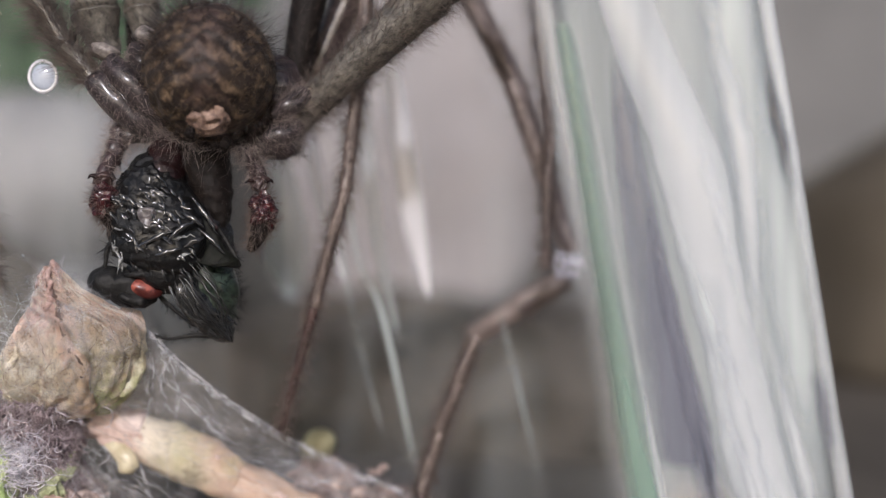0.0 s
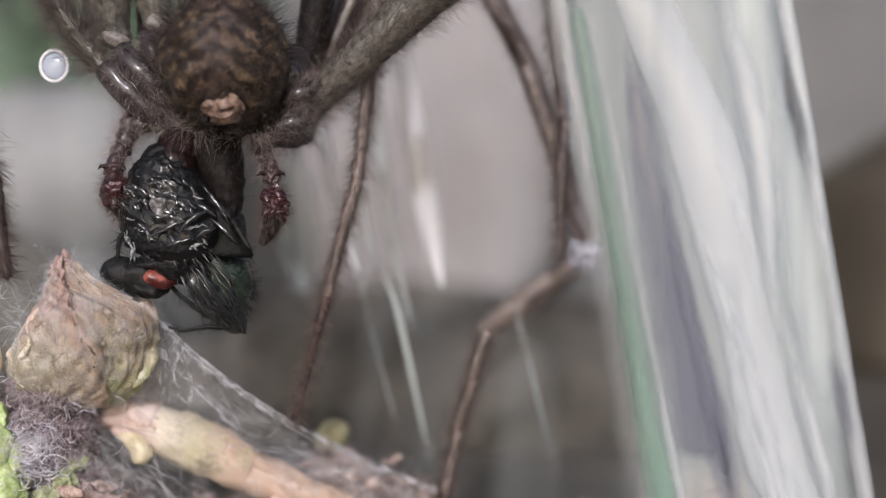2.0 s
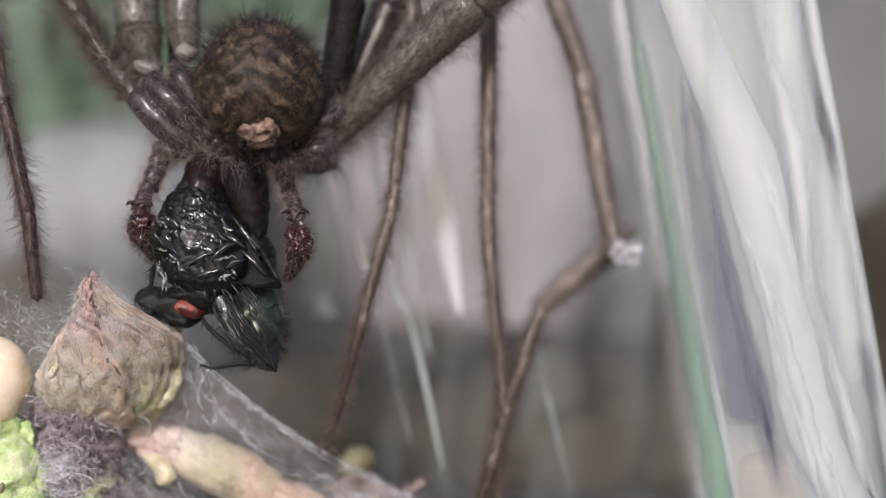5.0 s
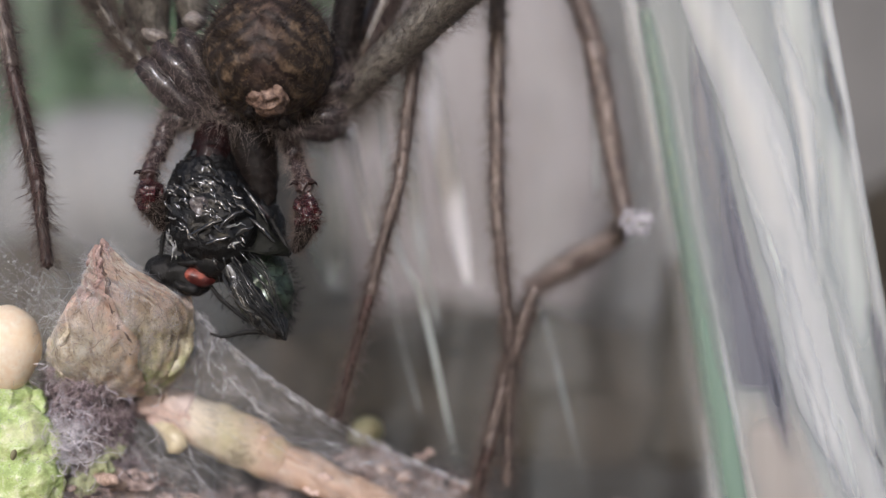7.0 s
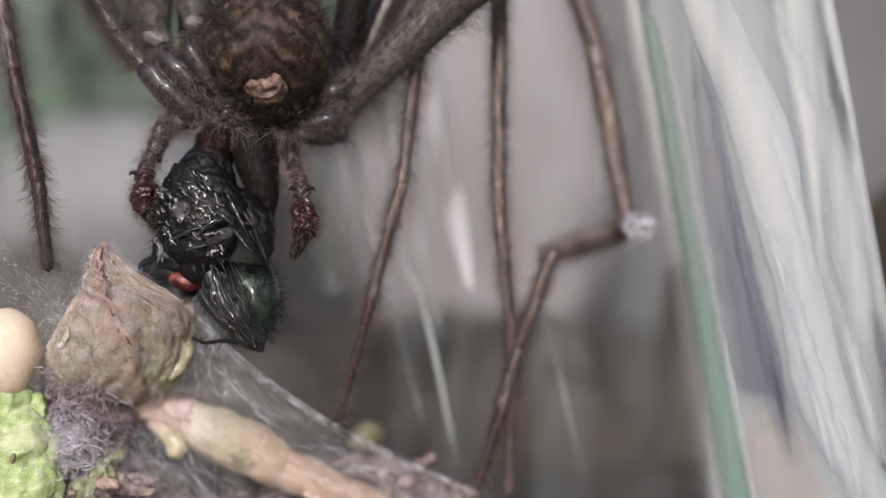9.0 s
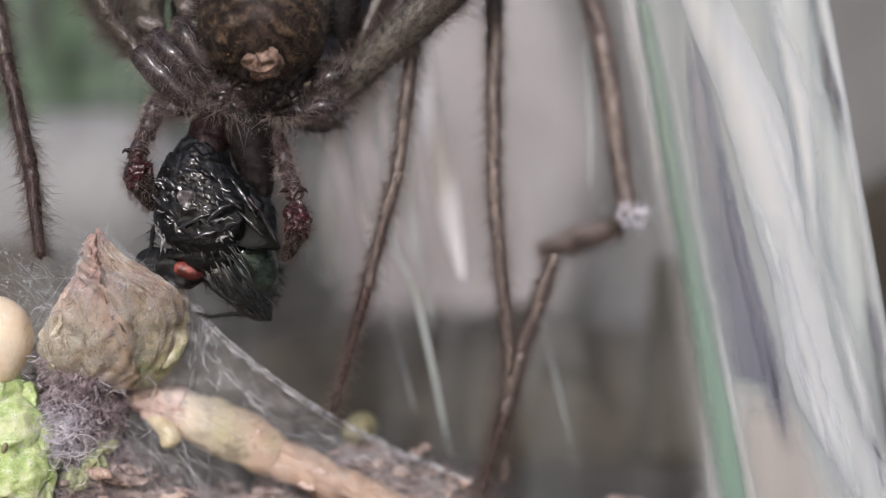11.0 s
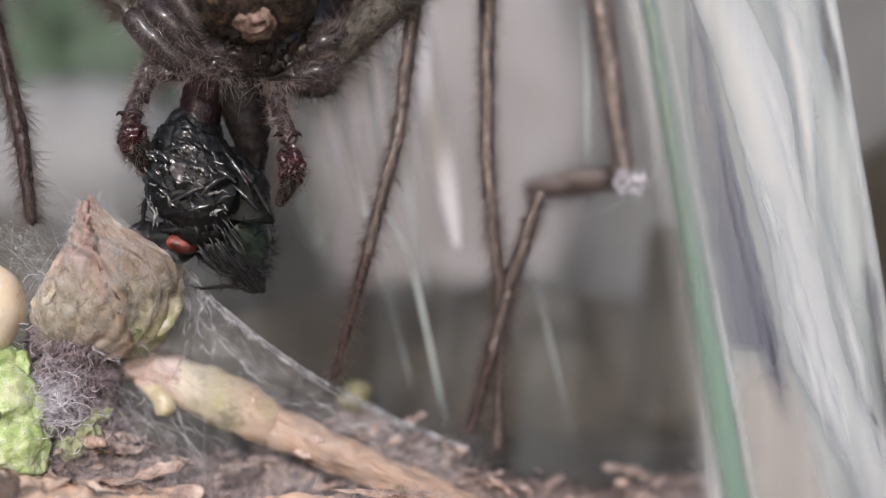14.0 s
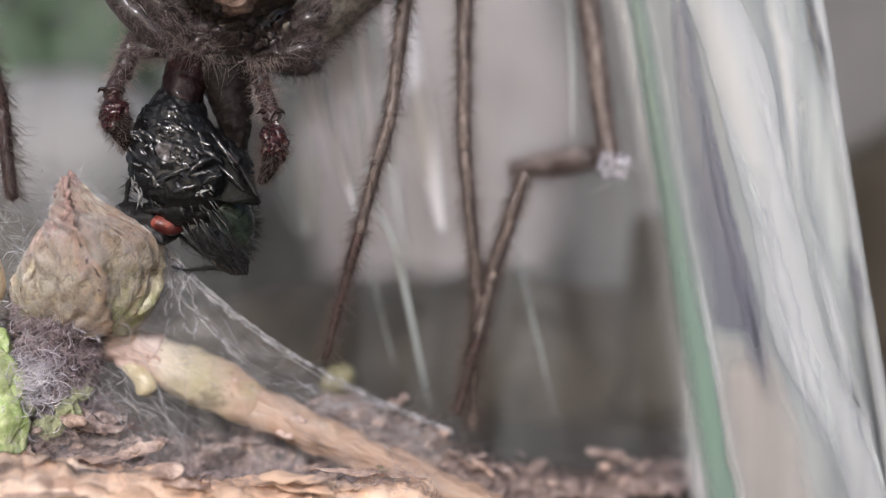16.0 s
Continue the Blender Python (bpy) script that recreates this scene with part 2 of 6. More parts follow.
SCAR = mat("brown_scar", (0.14, 0.10, 0.06), (0.50, 0.40, 0.26), 0.5, 0.8, 1.0, depth=0.2)
TWIG = mat("tan_twig", (0.26, 0.165, 0.115), (0.55, 0.43, 0.345), 0.9, 0.75, 0.9, depth=0.2, third=(0.53, 0.37, 0.275), sheet=True, flecks=((1.4, 0.56, 0.7, (0.32, 0.21, 0.14), 0.6), (0.4, 0.6, 0.7, (0.68, 0.60, 0.52), 0.6)))
LOG = mat("orange_bark", (0.24, 0.15, 0.11), (0.90, 0.74, 0.61), 1.4, 0.85, 1.0, depth=0.3, third=(0.74, 0.52, 0.38), fine=5, sheet=True, low=0.36, high=0.64, flecks=((1.8, 0.57, 0.64, (0.09, 0.065, 0.055), 0.9), (0.5, 0.6, 0.68, (0.30, 0.17, 0.12), 0.7)))
FLAKE = mat("tan_flake", (0.30, 0.20, 0.16), (0.80, 0.64, 0.54), 0.7, 0.85, 1.0, depth=0.25, third=(0.55, 0.40, 0.33))
CRUMB = mat("brown_crumbs", (0.10, 0.07, 0.062), (0.58, 0.47, 0.43), 0.35, 0.85, 1.0, depth=0.3, third=(0.33, 0.25, 0.225))
PURPLE = mat("purple_felt", (0.07, 0.045, 0.05), (0.42, 0.34, 0.365), 0.35, 0.9, 1.0, depth=0.3, flecks=((0.2, 0.6, 0.68, (0.7, 0.64, 0.66), 0.7),))
WOOL = mat("purple_wool", (0.15, 0.105, 0.11), (0.62, 0.53, 0.56), 0.4, 0.8, 0)
MOSS = mat("olive_leaf", (0.20, 0.22, 0.10), (0.52, 0.56, 0.34), 0.6, 0.7, 0.8, depth=0.15)
CURL = veil("curled_silk", (0.86, 0.83, 0.9), 0.45, 0.95, 0.8, rough=0.4)
PAD = veil("silk_pad", (0.74, 0.72, 0.78), 0.15, 0.75, 0.35, rough=0.6)
LIME = mat("lime_leaf", (0.33, 0.44, 0.16), (0.76, 0.82, 0.60), 0.5, 0.65, 0.7, depth=0.2, fine=5, third=(0.48, 0.62, 0.25), flecks=((1.5, 0.48, 0.66, (0.80, 0.80, 0.52), 0.6), (0.5, 0.58, 0.68, (0.76, 0.78, 0.62), 0.6), (0.25, 0.62, 0.7, (0.20, 0.22, 0.12), 0.6)))
CREAM = mat("cream_shell", (0.82, 0.62, 0.42), (0.94, 0.85, 0.70), 2.2, 0.6, 0.4, fine=8, flecks=((1.6, 0.5, 0.66, (0.95, 0.72, 0.46), 0.5), (0.3, 0.62, 0.7, (0.7, 0.56, 0.44), 0.4)))
DROP = mat("amber_bead", (0.52, 0.45, 0.28), (0.76, 0.69, 0.5), 0.6, 0.35, 0.4, coat=0.4)
DROP_CORE = mat("pale_water", (0.42, 0.47, 0.56), (0.55, 0.6, 0.68), 1.0, 0.1, 0.1)
DROP_GLINT = mat("water_glint", (0.85, 0.85, 0.88), (0.95, 0.95, 0.96), 1.0, 0.1, 0.05)
OLIVE = mat("olive_seed", (0.20, 0.19, 0.10), (0.36, 0.33, 0.2), 1.0, 0.6, 0.4)
SILK = veil("silk", (0.8, 0.8, 0.83), 0.15, 0.75, 0.8, rough=0.4)
FILM = veil("silk_film", (0.88, 0.86, 0.86), 0.0, 0.26, 0.8, rough=0.6, low=0.42, high=0.72)
MIST = veil("silk_mist", (0.70, 0.67, 0.67), 0.0, 0.15, 1.0, rough=0.6, low=0.35, high=0.75)
WEB = veil("web_haze", (0.72, 0.71, 0.74), 0.02, 0.17, 0.8, rough=0.6, low=0.42, high=0.75)
GROUND = mat("grey_soil", (0.062, 0.052, 0.040), (0.112, 0.094, 0.073), 14, 0.9, 0.6, depth=1.0)
PLASTER = mat("grey_plaster", (0.13, 0.13, 0.128), (0.20, 0.198, 0.195), 60, 0.9, 0.3, depth=0.5)
CARD = mat("pale_rock", (0.278, 0.257, 0.26), (0.39, 0.364, 0.367), 30, 0.8, 0.1)
PEBBLE = mat("white_stone", (0.23, 0.227, 0.23), (0.32, 0.316, 0.32), 12, 0.6, 0.3)
BROWN = mat("brown_wood", (0.055, 0.045, 0.031), (0.115, 0.095, 0.068), 12, 0.8, 0.5, stretch=(1, 1, 0.2))
LEAF = mat("green_leaf", (0.054, 0.125, 0.052), (0.092, 0.205, 0.08), 6, 0.45, 0.3)
AXIS_STRETCH = (1.0, 1.0, 0.06)
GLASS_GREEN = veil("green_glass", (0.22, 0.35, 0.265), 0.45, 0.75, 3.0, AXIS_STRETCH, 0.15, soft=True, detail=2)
# Except body and clear, these tones paint reflected and refracted light as colour.
REFLECT_PALE = veil("reflected_pale", (0.58, 0.625, 0.61), 0.35, 0.75, 2.0, AXIS_STRETCH, 0.12, soft=True, detail=2)
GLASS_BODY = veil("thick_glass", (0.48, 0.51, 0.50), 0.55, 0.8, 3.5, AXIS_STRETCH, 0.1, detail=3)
REFLECT_WHITE = veil("reflected_white", (0.555, 0.58, 0.59), 0.55, 0.97, 3.5, AXIS_STRETCH, 0.12, low=0.3, high=0.6, soft=True, detail=3)
OPTIC_GREY = veil("optic_grey", (0.175, 0.18, 0.215), 0.6, 1.0, 2.0, AXIS_STRETCH, 0.12, soft=True, detail=4)
OPTIC_WARM = veil("optic_warm", (0.46, 0.415, 0.38), 0.45, 0.8, 3.5, AXIS_STRETCH, 0.12, soft=True, detail=2)
GLINT_DARK = veil("glint_dark", (0.05, 0.055, 0.07), 0.2, 0.9, 0.8, AXIS_STRETCH, 0.1, soft=True)
GLINT_LINE = veil("glint_line", (0.66, 0.72, 0.69), 0.5, 1.0, 2.0, AXIS_STRETCH, 0.12, soft=True)
GLINT_MILK = veil("glint_milk", (0.86, 0.85, 0.86), 0.6, 0.95, 2.0, AXIS_STRETCH, 0.15, soft=True)
LIP_AND_REFLECT = veil("lip_and_reflected", (0.72, 0.74, 0.74), 0.15, 0.5, 2.0, AXIS_STRETCH, 0.12, soft=True, detail=2)
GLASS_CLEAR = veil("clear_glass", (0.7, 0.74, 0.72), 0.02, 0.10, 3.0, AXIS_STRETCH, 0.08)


# ---- builders ----
ORIGIN = {}


def thing(name, at, label, category, group=""):
    ob = new(name)
    ob.location = Vector(at) * MM
    ob.empty_display_size = 0.002
    ORIGIN[ob.name] = Vector(at)
    return tagged(ob, label, category, group)


def part(name, bm, material, parent=None, label="", origin=None, flat=False):
    """One mesh object from a bmesh in world millimetres, under parent if there is one, with its pivot at origin."""
    base = ORIGIN[parent.name] if parent else Vector((0, 0, 0))
    origin = Vector(origin) if origin is not None else base
    bmesh.ops.recalc_face_normals(bm, faces=bm.faces[:]) if len(bm.faces) < 20000 else None
    for v in bm.verts:
        v.co = (v.co - origin) * MM
    me = bpy.data.meshes.new(name)
    bm.to_mesh(me)
    bm.free()
    me.materials.append(material)
    if not flat:
        me.polygons.foreach_set("use_smooth", [True] * len(me.polygons))
    ob = new(name, me)
    ob.parent = parent
    ob.location = (origin - base) * MM
    ORIGIN[ob.name] = origin
    return tagged(ob, label)


def spline(pts, steps):
    """Points along a smooth curve through pts, each a tuple of numbers."""
    p = [np.array(q, float) for q in pts]
    if len(p) == 2:
        return [p[0] + (p[1] - p[0]) * i / steps for i in range(steps + 1)]
    p = [2 * p[0] - p[1], *p, 2 * p[-1] - p[-2]]
    out = []
    for a, b, c, d in zip(p, p[1:], p[2:], p[3:]):
        for i in range(steps):
            t = i / steps
            out.append(0.5 * (2 * b + (c - a) * t + (2 * a - 5 * b + 4 * c - d) * t * t + (3 * b - a - 3 * c + d) * t ** 3))
    return out + [p[-2]]


def wobble(v, size, amount):
    return noise.noise_vector(Vector(v) / size) * amount


def tube(bm, pts, radii, seg=10, steps=5, rough=0.0, grain=0.6, flat=1.0):
    """A round-ended tapered tube through pts; rough: unevenness in mm; flat: squash of the section."""
    rows = spline([(*p, r) for p, r in zip(pts, radii)], steps)
    ctr = [Vector(r[:3]) for r in rows]
    rings, up, gone = [], None, 0.0
    sheet = bm.verts.layers.float_vector.get("sheet") or bm.verts.layers.float_vector.new("sheet")
    for i, c in enumerate(ctr):
        gone += (c - ctr[i - 1]).length if i else 0.0
        d = (ctr[min(i + 1, len(ctr) - 1)] - ctr[max(i - 1, 0)]).normalized()
        if up is None:
            up = d.orthogonal().normalized()
        up = (up - d * up.dot(d)).normalized()
        side = d.cross(up)
        ring = []
        for k in range(seg):
            a = 2 * math.pi * k / seg
            co = c + (up * math.cos(a) + side * math.sin(a) * flat) * float(rows[i][3])
            if rough:
                co += wobble(co, grain, rough)
            v = bm.verts.new(co)
            v[sheet] = Vector((math.cos(a) * float(rows[i][3]), math.sin(a) * float(rows[i][3]), gone * 0.2)) * MM
            ring.append(v)
        rings.append(ring)
    for a, b in zip(rings, rings[1:]):
        for k in range(seg):
            bm.faces.new((a[k], a[(k + 1) % seg], b[(k + 1) % seg], b[k]))
    for ring, c, d, r in ((rings[0], ctr[0], ctr[0] - ctr[1], rows[0][3]), (rings[-1], ctr[-1], ctr[-1] - ctr[-2], rows[-1][3])):
        tip = bm.verts.new(c + d.normalized() * float(r) * 0.6)
        for k in range(seg):
            bm.faces.new((ring[k], ring[(k + 1) % seg], tip))
    return bm


def blob(bm, centre, radii, turn=(0, 0, 0), detail=3, rough=0.0, grain=1.0, shape=None):
    """An uneven ellipsoid; shape(unit vector) gives a factor on its radius."""
    m = Matrix.Translation(centre) @ pose(0, 0, 0, *turn)
    made = bmesh.ops.create_icosphere(bm, subdivisions=detail, radius=1.0)["verts"]
    for v in made:
        f = shape(v.co) if shape else 1.0
        co = m @ Vector((v.co.x * radii[0] * f, v.co.y * radii[1] * f, v.co.z * radii[2] * f))
        v.co = co + wobble(co, grain, rough) if rough else co
    return bm


def hairs(bm, roots, length, width, lie=0.35, curl=0.2, rng=random):
    """Fine tapered hairs on roots of (place, normal); lie: how far each leans off the normal."""
    for p, nrm in roots:
        nrm = Vector(nrm)
        d = (nrm + Vector((rng.gauss(0, 1), rng.gauss(0, 1), rng.gauss(0, 1) - 0.3)) * lie).normalized()
        h = length * rng.uniform(0.45, 1.25)
        w = width * rng.uniform(0.7, 1.2)
        a = d.orthogonal().normalized()
        b = d.cross(a)
        off = Vector((rng.gauss(0, 1), rng.gauss(0, 1), rng.gauss(0, 1))) * curl * h * 0.4
        p = Vector(p) - nrm * 0.02
        low = [bm.verts.new(p + (a * math.cos(k) + b * math.sin(k)) * w) for k in (0, 2.1, 4.2)]
        mid = [bm.verts.new(p + d * h * 0.55 + off * 0.4 + (a * math.cos(k) + b * math.sin(k)) * w * 0.75) for k in (0, 2.1, 4.2)]
        tip = bm.verts.new(p + d * h + off)
        for k in range(3):
            j = (k + 1) % 3
            bm.faces.new((low[k], low[j], mid[j], mid[k]))
            bm.faces.new((mid[k], mid[j], tip))
    return bm


def roots_on_blob(count, centre, radii, turn, rng, keep=None):
    m = Matrix.Translation(centre) @ pose(0, 0, 0, *turn)
    r3 = m.to_3x3()
    out = []
    while len(out) < count:
        u = Vector((rng.gauss(0, 1), rng.gauss(0, 1), rng.gauss(0, 1))).normalized()
        if keep and not keep(u):
            continue
        out.append((m @ Vector((u.x * radii[0], u.y * radii[1], u.z * radii[2])),
                    (r3 @ Vector((u.x / radii[0], u.y / radii[1], u.z / radii[2]))).normalized()))
    return out


def roots_on_tube(count, pts, radii, rng):
    rows = spline([(*p, r) for p, r in zip(pts, radii)], 6)
    out = []
    lengths = [float(np.linalg.norm(q[:3] - p[:3])) for p, q in zip(rows, rows[1:])]
    for i in rng.choices(range(len(lengths)), lengths, k=count):
        t = rng.random()
        row = rows[i] * (1 - t) + rows[i + 1] * t
        d = Vector(rows[i + 1][:3] - rows[i][:3]).normalized()
        s = d.orthogonal().normalized()
        s = Matrix.Rotation(rng.uniform(0, 6.283), 3, d) @ s
        out.append((Vector(row[:3]) + s * float(row[3]) * 0.95, (s + d * 0.7).normalized()))
    return out


def strand(bm, a, b, sag, width, steps=6):
    """A silk thread from a to b that sags by a vector."""
    a, b = Vector(a), Vector(b)
    sag = Vector(sag)
    pts = [a.lerp(b, i / steps) + sag * math.sin(math.pi * i / steps) for i in range(steps + 1)]
    d = (b - a).normalized()
    u = d.orthogonal().normalized()
    v = d.cross(u)
    rings = [[bm.verts.new(p + (u * math.cos(k) + v * math.sin(k)) * width) for k in (0, 2.1, 4.2)] for p in pts]
    for r, s in zip(rings, rings[1:]):
        for k in range(3):
            bm.faces.new((r[k], r[(k + 1) % 3], s[(k + 1) % 3], s[k]))


# ---- ground and distance ----
def slab(name, corners, thickness, material, label, category="", kind="structure", parent=None):
    """A board with the given front corners, thickness mm deep away from them."""
    c = [Vector(p) for p in corners]
    n = (c[1] - c[0]).cross(c[3] - c[0]).normalized()
    bm = bmesh.new()
    f = [bm.verts.new(p) for p in c]
    k = [bm.verts.new(p - n * thickness) for p in c]
    bm.faces.new(f)
    bm.faces.new(k[::-1])
    for i in range(4):
        bm.faces.new((f[i], k[i], k[(i + 1) % 4], f[(i + 1) % 4]))
    return tagged(part(name, bm, material, parent, label, flat=True), "", category, "", kind)


bm = bmesh.new()
R = 60000.0
quad = [bm.verts.new(p) for p in ((-R, -R, 0), (R, -R, 0), (R, R, 0), (-R, R, 0))]
bm.faces.new(quad)
tagged(part("ground", bm, GROUND, None, "dull grey soil ground", flat=True), kind="structure")
slab("wall_back", [(-260, 230, 0), (260, 230, 0), (260, 230, 240), (-260, 230, 240)], 30, PLASTER, "grey plastered wall behind the jar")


def pale_boulder():
    at = (4.44, 170.00, 45.03)
    base = thing("boulder", (at[0], 170, 0), "large pale pinkish-grey boulder behind the jar", "boulder")
    bm = bmesh.new()
    blob(bm, (at[0] - 3, 172, 38), (31, 16, 46), (0, -4, 0), 5, 3.0, 22)
    part("body", bm, CARD, base)


pale_boulder()


def white_stone():
    at = (-53.19, 110.00, 26.41)
    ob = blob(bmesh.new(), (at[0] + 1, 110, at[2] - 2), (17, 14, 14), detail=4, rough=1.2, grain=12)
    base = thing("stone", (at[0], 110, 0), "smooth white stone standing behind the web", "stone")
    part("body", ob, PEBBLE, base)
    foot = blob(bmesh.new(), (at[0], 112, 6), (16, 14, 12), detail=3, rough=1.2, grain=12)
    part("foot", foot, PLASTER, base, "grey lower half")


white_stone()


def soil_mound(at, wide, deep):
    base = thing("soil_mound", (at[0], at[1], 0), "low dull grey-brown mound of soil", "mound")
    bm = bmesh.new()
    blob(bm, (at[0], at[1], at[2] * 0.3), (wide, deep, at[2] * 0.7), (0, 0, 0), 5, 2.2, 9)
    part("heap", bm, GROUND, base)


soil_mound((-0.85, 120.00, 9.17), 21, 12)
soil_mound((2.50, 44.00, 11.60), 27, 9)
soil_mound((-57.80, 90.00, 18.16), 15, 9)


def brown_post(px, depth, wide, high, lean=0.0, taper=0.94):
    base = thing("wooden_post", (px, depth, 0), "dark olive-brown weathered wooden post", "post")
    bm = bmesh.new()
    tube(bm, [(px, depth, 1), (px + lean * 0.5, depth, high * 0.5), (px + lean, depth, high)], [wide, wide * (1 + taper) / 2, wide * taper], 20, 6, 0.8, 6)
    part("post", bm, BROWN, base)


brown_post(69.6, 90, 22, 22.5)
brown_post(18.27, 37, 4.3, 15.35, -0.4, 0.3)
brown_post(13.15, 75, 7.0, 6.5, 2, 0.5)


def leafy_plant():
    rng = random.Random(5)
    base_at = ((-61.74, 105.00, 48.13)[0], 105, 0)
    plant = thing("leafy_plant", base_at, "green leafy plant growing behind the jar", "plant")
    bm = bmesh.new()
    tube(bm, [(base_at[0], 105, 0), (base_at[0] + 3, 105, 30), (base_at[0] - 2, 105, 62)], [1.6, 1.3, 0.8], 8)
    part("stalk", bm, LEAF, plant)
    top = (-57.30, 100.00, 48.65)
    for i in range(140):
        bm = bmesh.new()
        c = Vector((top[0] + rng.uniform(-40, 11), 127 + rng.uniform(-6, 16), top[2] + rng.uniform(-7, 34)))
        long, wide = rng.uniform(14, 22), rng.uniform(8, 12)
        if i > 104:
            c = Vector((-27.5, 128, 61.5)) + Vector((rng.uniform(-9, 9), rng.uniform(-4, 4), rng.uniform(-2, 12)))
            long, wide = rng.uniform(7, 10), rng.uniform(4, 6)
        m = Matrix.Translation(c) @ Euler((rng.uniform(0.9, 1.7), 0, rng.uniform(-0.5, 0.5))).to_matrix().to_4x4() @ Matrix.Rotation(rng.uniform(0, 6.28), 4, "Z")
        rows = []
        for a in range(9):
            t = a / 8
            w = wide * math.sin(math.pi * min(1, t ** 0.8)) + 0.05
            rows.append([bm.verts.new(m @ Vector((s * w, (t - 0.5) * 2 * long, -abs(s) * w * 0.25 - (t - 0.5) ** 2 * 5))) for s in (-1, -0.5, 0, 0.5, 1)])
        for r, s in zip(rows, rows[1:]):
            for k in range(4):
                bm.faces.new((r[k], r[k + 1], s[k + 1], s[k]))
        bmesh.ops.solidify(bm, geom=bm.faces[:], thickness=0.3)
        leaf = part("leaf", bm, LEAF, plant)
        bm = bmesh.new()
        tube(bm, [m @ Vector((0, -long, -5)), m @ Vector((0, 0, 0.2)), m @ Vector((0, long * 0.8, -3))], [0.35, 0.3, 0.1], 6, 3)
        part("leaf_rib", bm, LEAF, plant)


leafy_plant()


# ---- glass jar ----
def glass_jar():
    low, high = Vector((13.88, 6.00, 2.63)), Vector((8.92, 6.00, 31.95))
    jar = thing("glass_jar", (low.x, 6, 0), "clear glass jar wall with painted reflections, tinted green at its edge", "jar")
    axis = (high - low).normalized()
    low = low - axis * (low.z / axis.z)

    def strip(name, knots, y0, material, label, wavy=0.15, thick=0.3, seed=0.0, fade=0.12, power=1.0):
        """A long strip along the wall, glass or painted reflection: knots of (height along it, from, to), both measured
        off the inner edge; it fades out at its sides and ends.
        """
        bm = bmesh.new()
        cover = bm.verts.layers.float.new("cover")
        rows, n, k = [], 70, 14
        lo, hi = fade if isinstance(fade, tuple) else (fade, fade)
        curve = spline(knots, 12)
        for i in range(n + 1):
            at = i / n * (len(curve) - 1)
            q = min(int(at), len(curve) - 2)
            s, e0, e1 = curve[q] + (curve[q + 1] - curve[q]) * (at - q)
            e0 += noise.noise(Vector((seed, s * 0.16, 0))) * wavy * 1.2 + noise.noise(Vector((seed, s * 0.7, 5))) * wavy * 0.5
            e1 += noise.noise(Vector((seed + 9, s * 0.19, 3))) * wavy * 1.2 + noise.noise(Vector((seed, s * 0.8, 8))) * wavy * 0.5
            ends = min(1.0, i / n / lo if lo else 1.0, (1 - i / n) / hi if hi else 1.0)
            row = []
            for j in list(range(k + 1)) + list(range(k - 1, 0, -1)):
                t = j / k
                back = len(row) > k
                p = low + axis * float(s) + Vector((float(e0 + (e1 - e0) * t), y0, 0))
                bulge = math.sin(math.pi * t) * thick
                v = bm.verts.new(p + Vector((0, bulge * 0.2 + 0.06 if back else -bulge, 0)))
                v[cover] = ends * math.sin(math.pi * t) ** power if not back else 0.0
                row.append(v)
            rows.append(row)
        for a, b in zip(rows, rows[1:]):
            for j in range(len(a)):
                bm.faces.new((a[j], a[(j + 1) % len(a)], b[(j + 1) % len(a)], b[j]))
        bm.faces.new(rows[0][::-1])
        bm.faces.new(rows[-1])
        ob = part(name, bm, material, jar, label)
        ob.visible_shadow = False
        return ob

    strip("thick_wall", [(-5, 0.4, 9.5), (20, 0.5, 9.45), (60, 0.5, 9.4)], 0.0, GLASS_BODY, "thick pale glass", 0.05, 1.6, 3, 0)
    strip("inner_lip", [(-5, -0.8, 0.9), (20, -0.6, 0.8), (60, -0.5, 0.8)], -0.3, LIP_AND_REFLECT, "pale inner lip", 0.15, 0.3, 1, 0)
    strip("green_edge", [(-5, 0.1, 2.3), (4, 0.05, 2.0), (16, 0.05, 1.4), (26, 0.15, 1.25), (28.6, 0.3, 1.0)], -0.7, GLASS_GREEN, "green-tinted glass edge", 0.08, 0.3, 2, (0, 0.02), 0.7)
    # Strips from here on paint reflected and refracted light onto the wall.
    strip("bright_line", [(-5, 1.7, 2.5), (10, 1.3, 1.9), (30, 1.0, 1.5)], -0.8, LIP_AND_REFLECT, "pale reflected line painted beside the green edge", 0.1, 0.2, 12, (0, 0.2), 1.2)
    strip("grey_refraction", [(9.6, 1.50, 3.90), (12, 1.35, 3.95), (18, 1.40, 3.35), (24, 1.80, 3.00), (27.5, 2.10, 2.70)], -2.0, OPTIC_GREY, "dull grey refracted band painted on the glass", 0.15, 0.2, 4, (0.06, 0.25), 0.5)
    strip("grey_refraction", [(6, 3.00, 4.00), (11, 2.70, 4.00), (17, 2.40, 3.30), (22, 2.40, 2.90)], -2.1, OPTIC_GREY, "thin grey refracted band painted on the glass", 0.2, 0.2, 14, 0.3, 1.2)
    strip("warm_band", [(-5, 1.20, 5.80), (4, 1.10, 5.20), (9.8, 1.20, 4.20)], -1.9, OPTIC_WARM, "warm grey band painted on the glass", 0.3, 0.2, 24, (0, 0.2), 0.6)
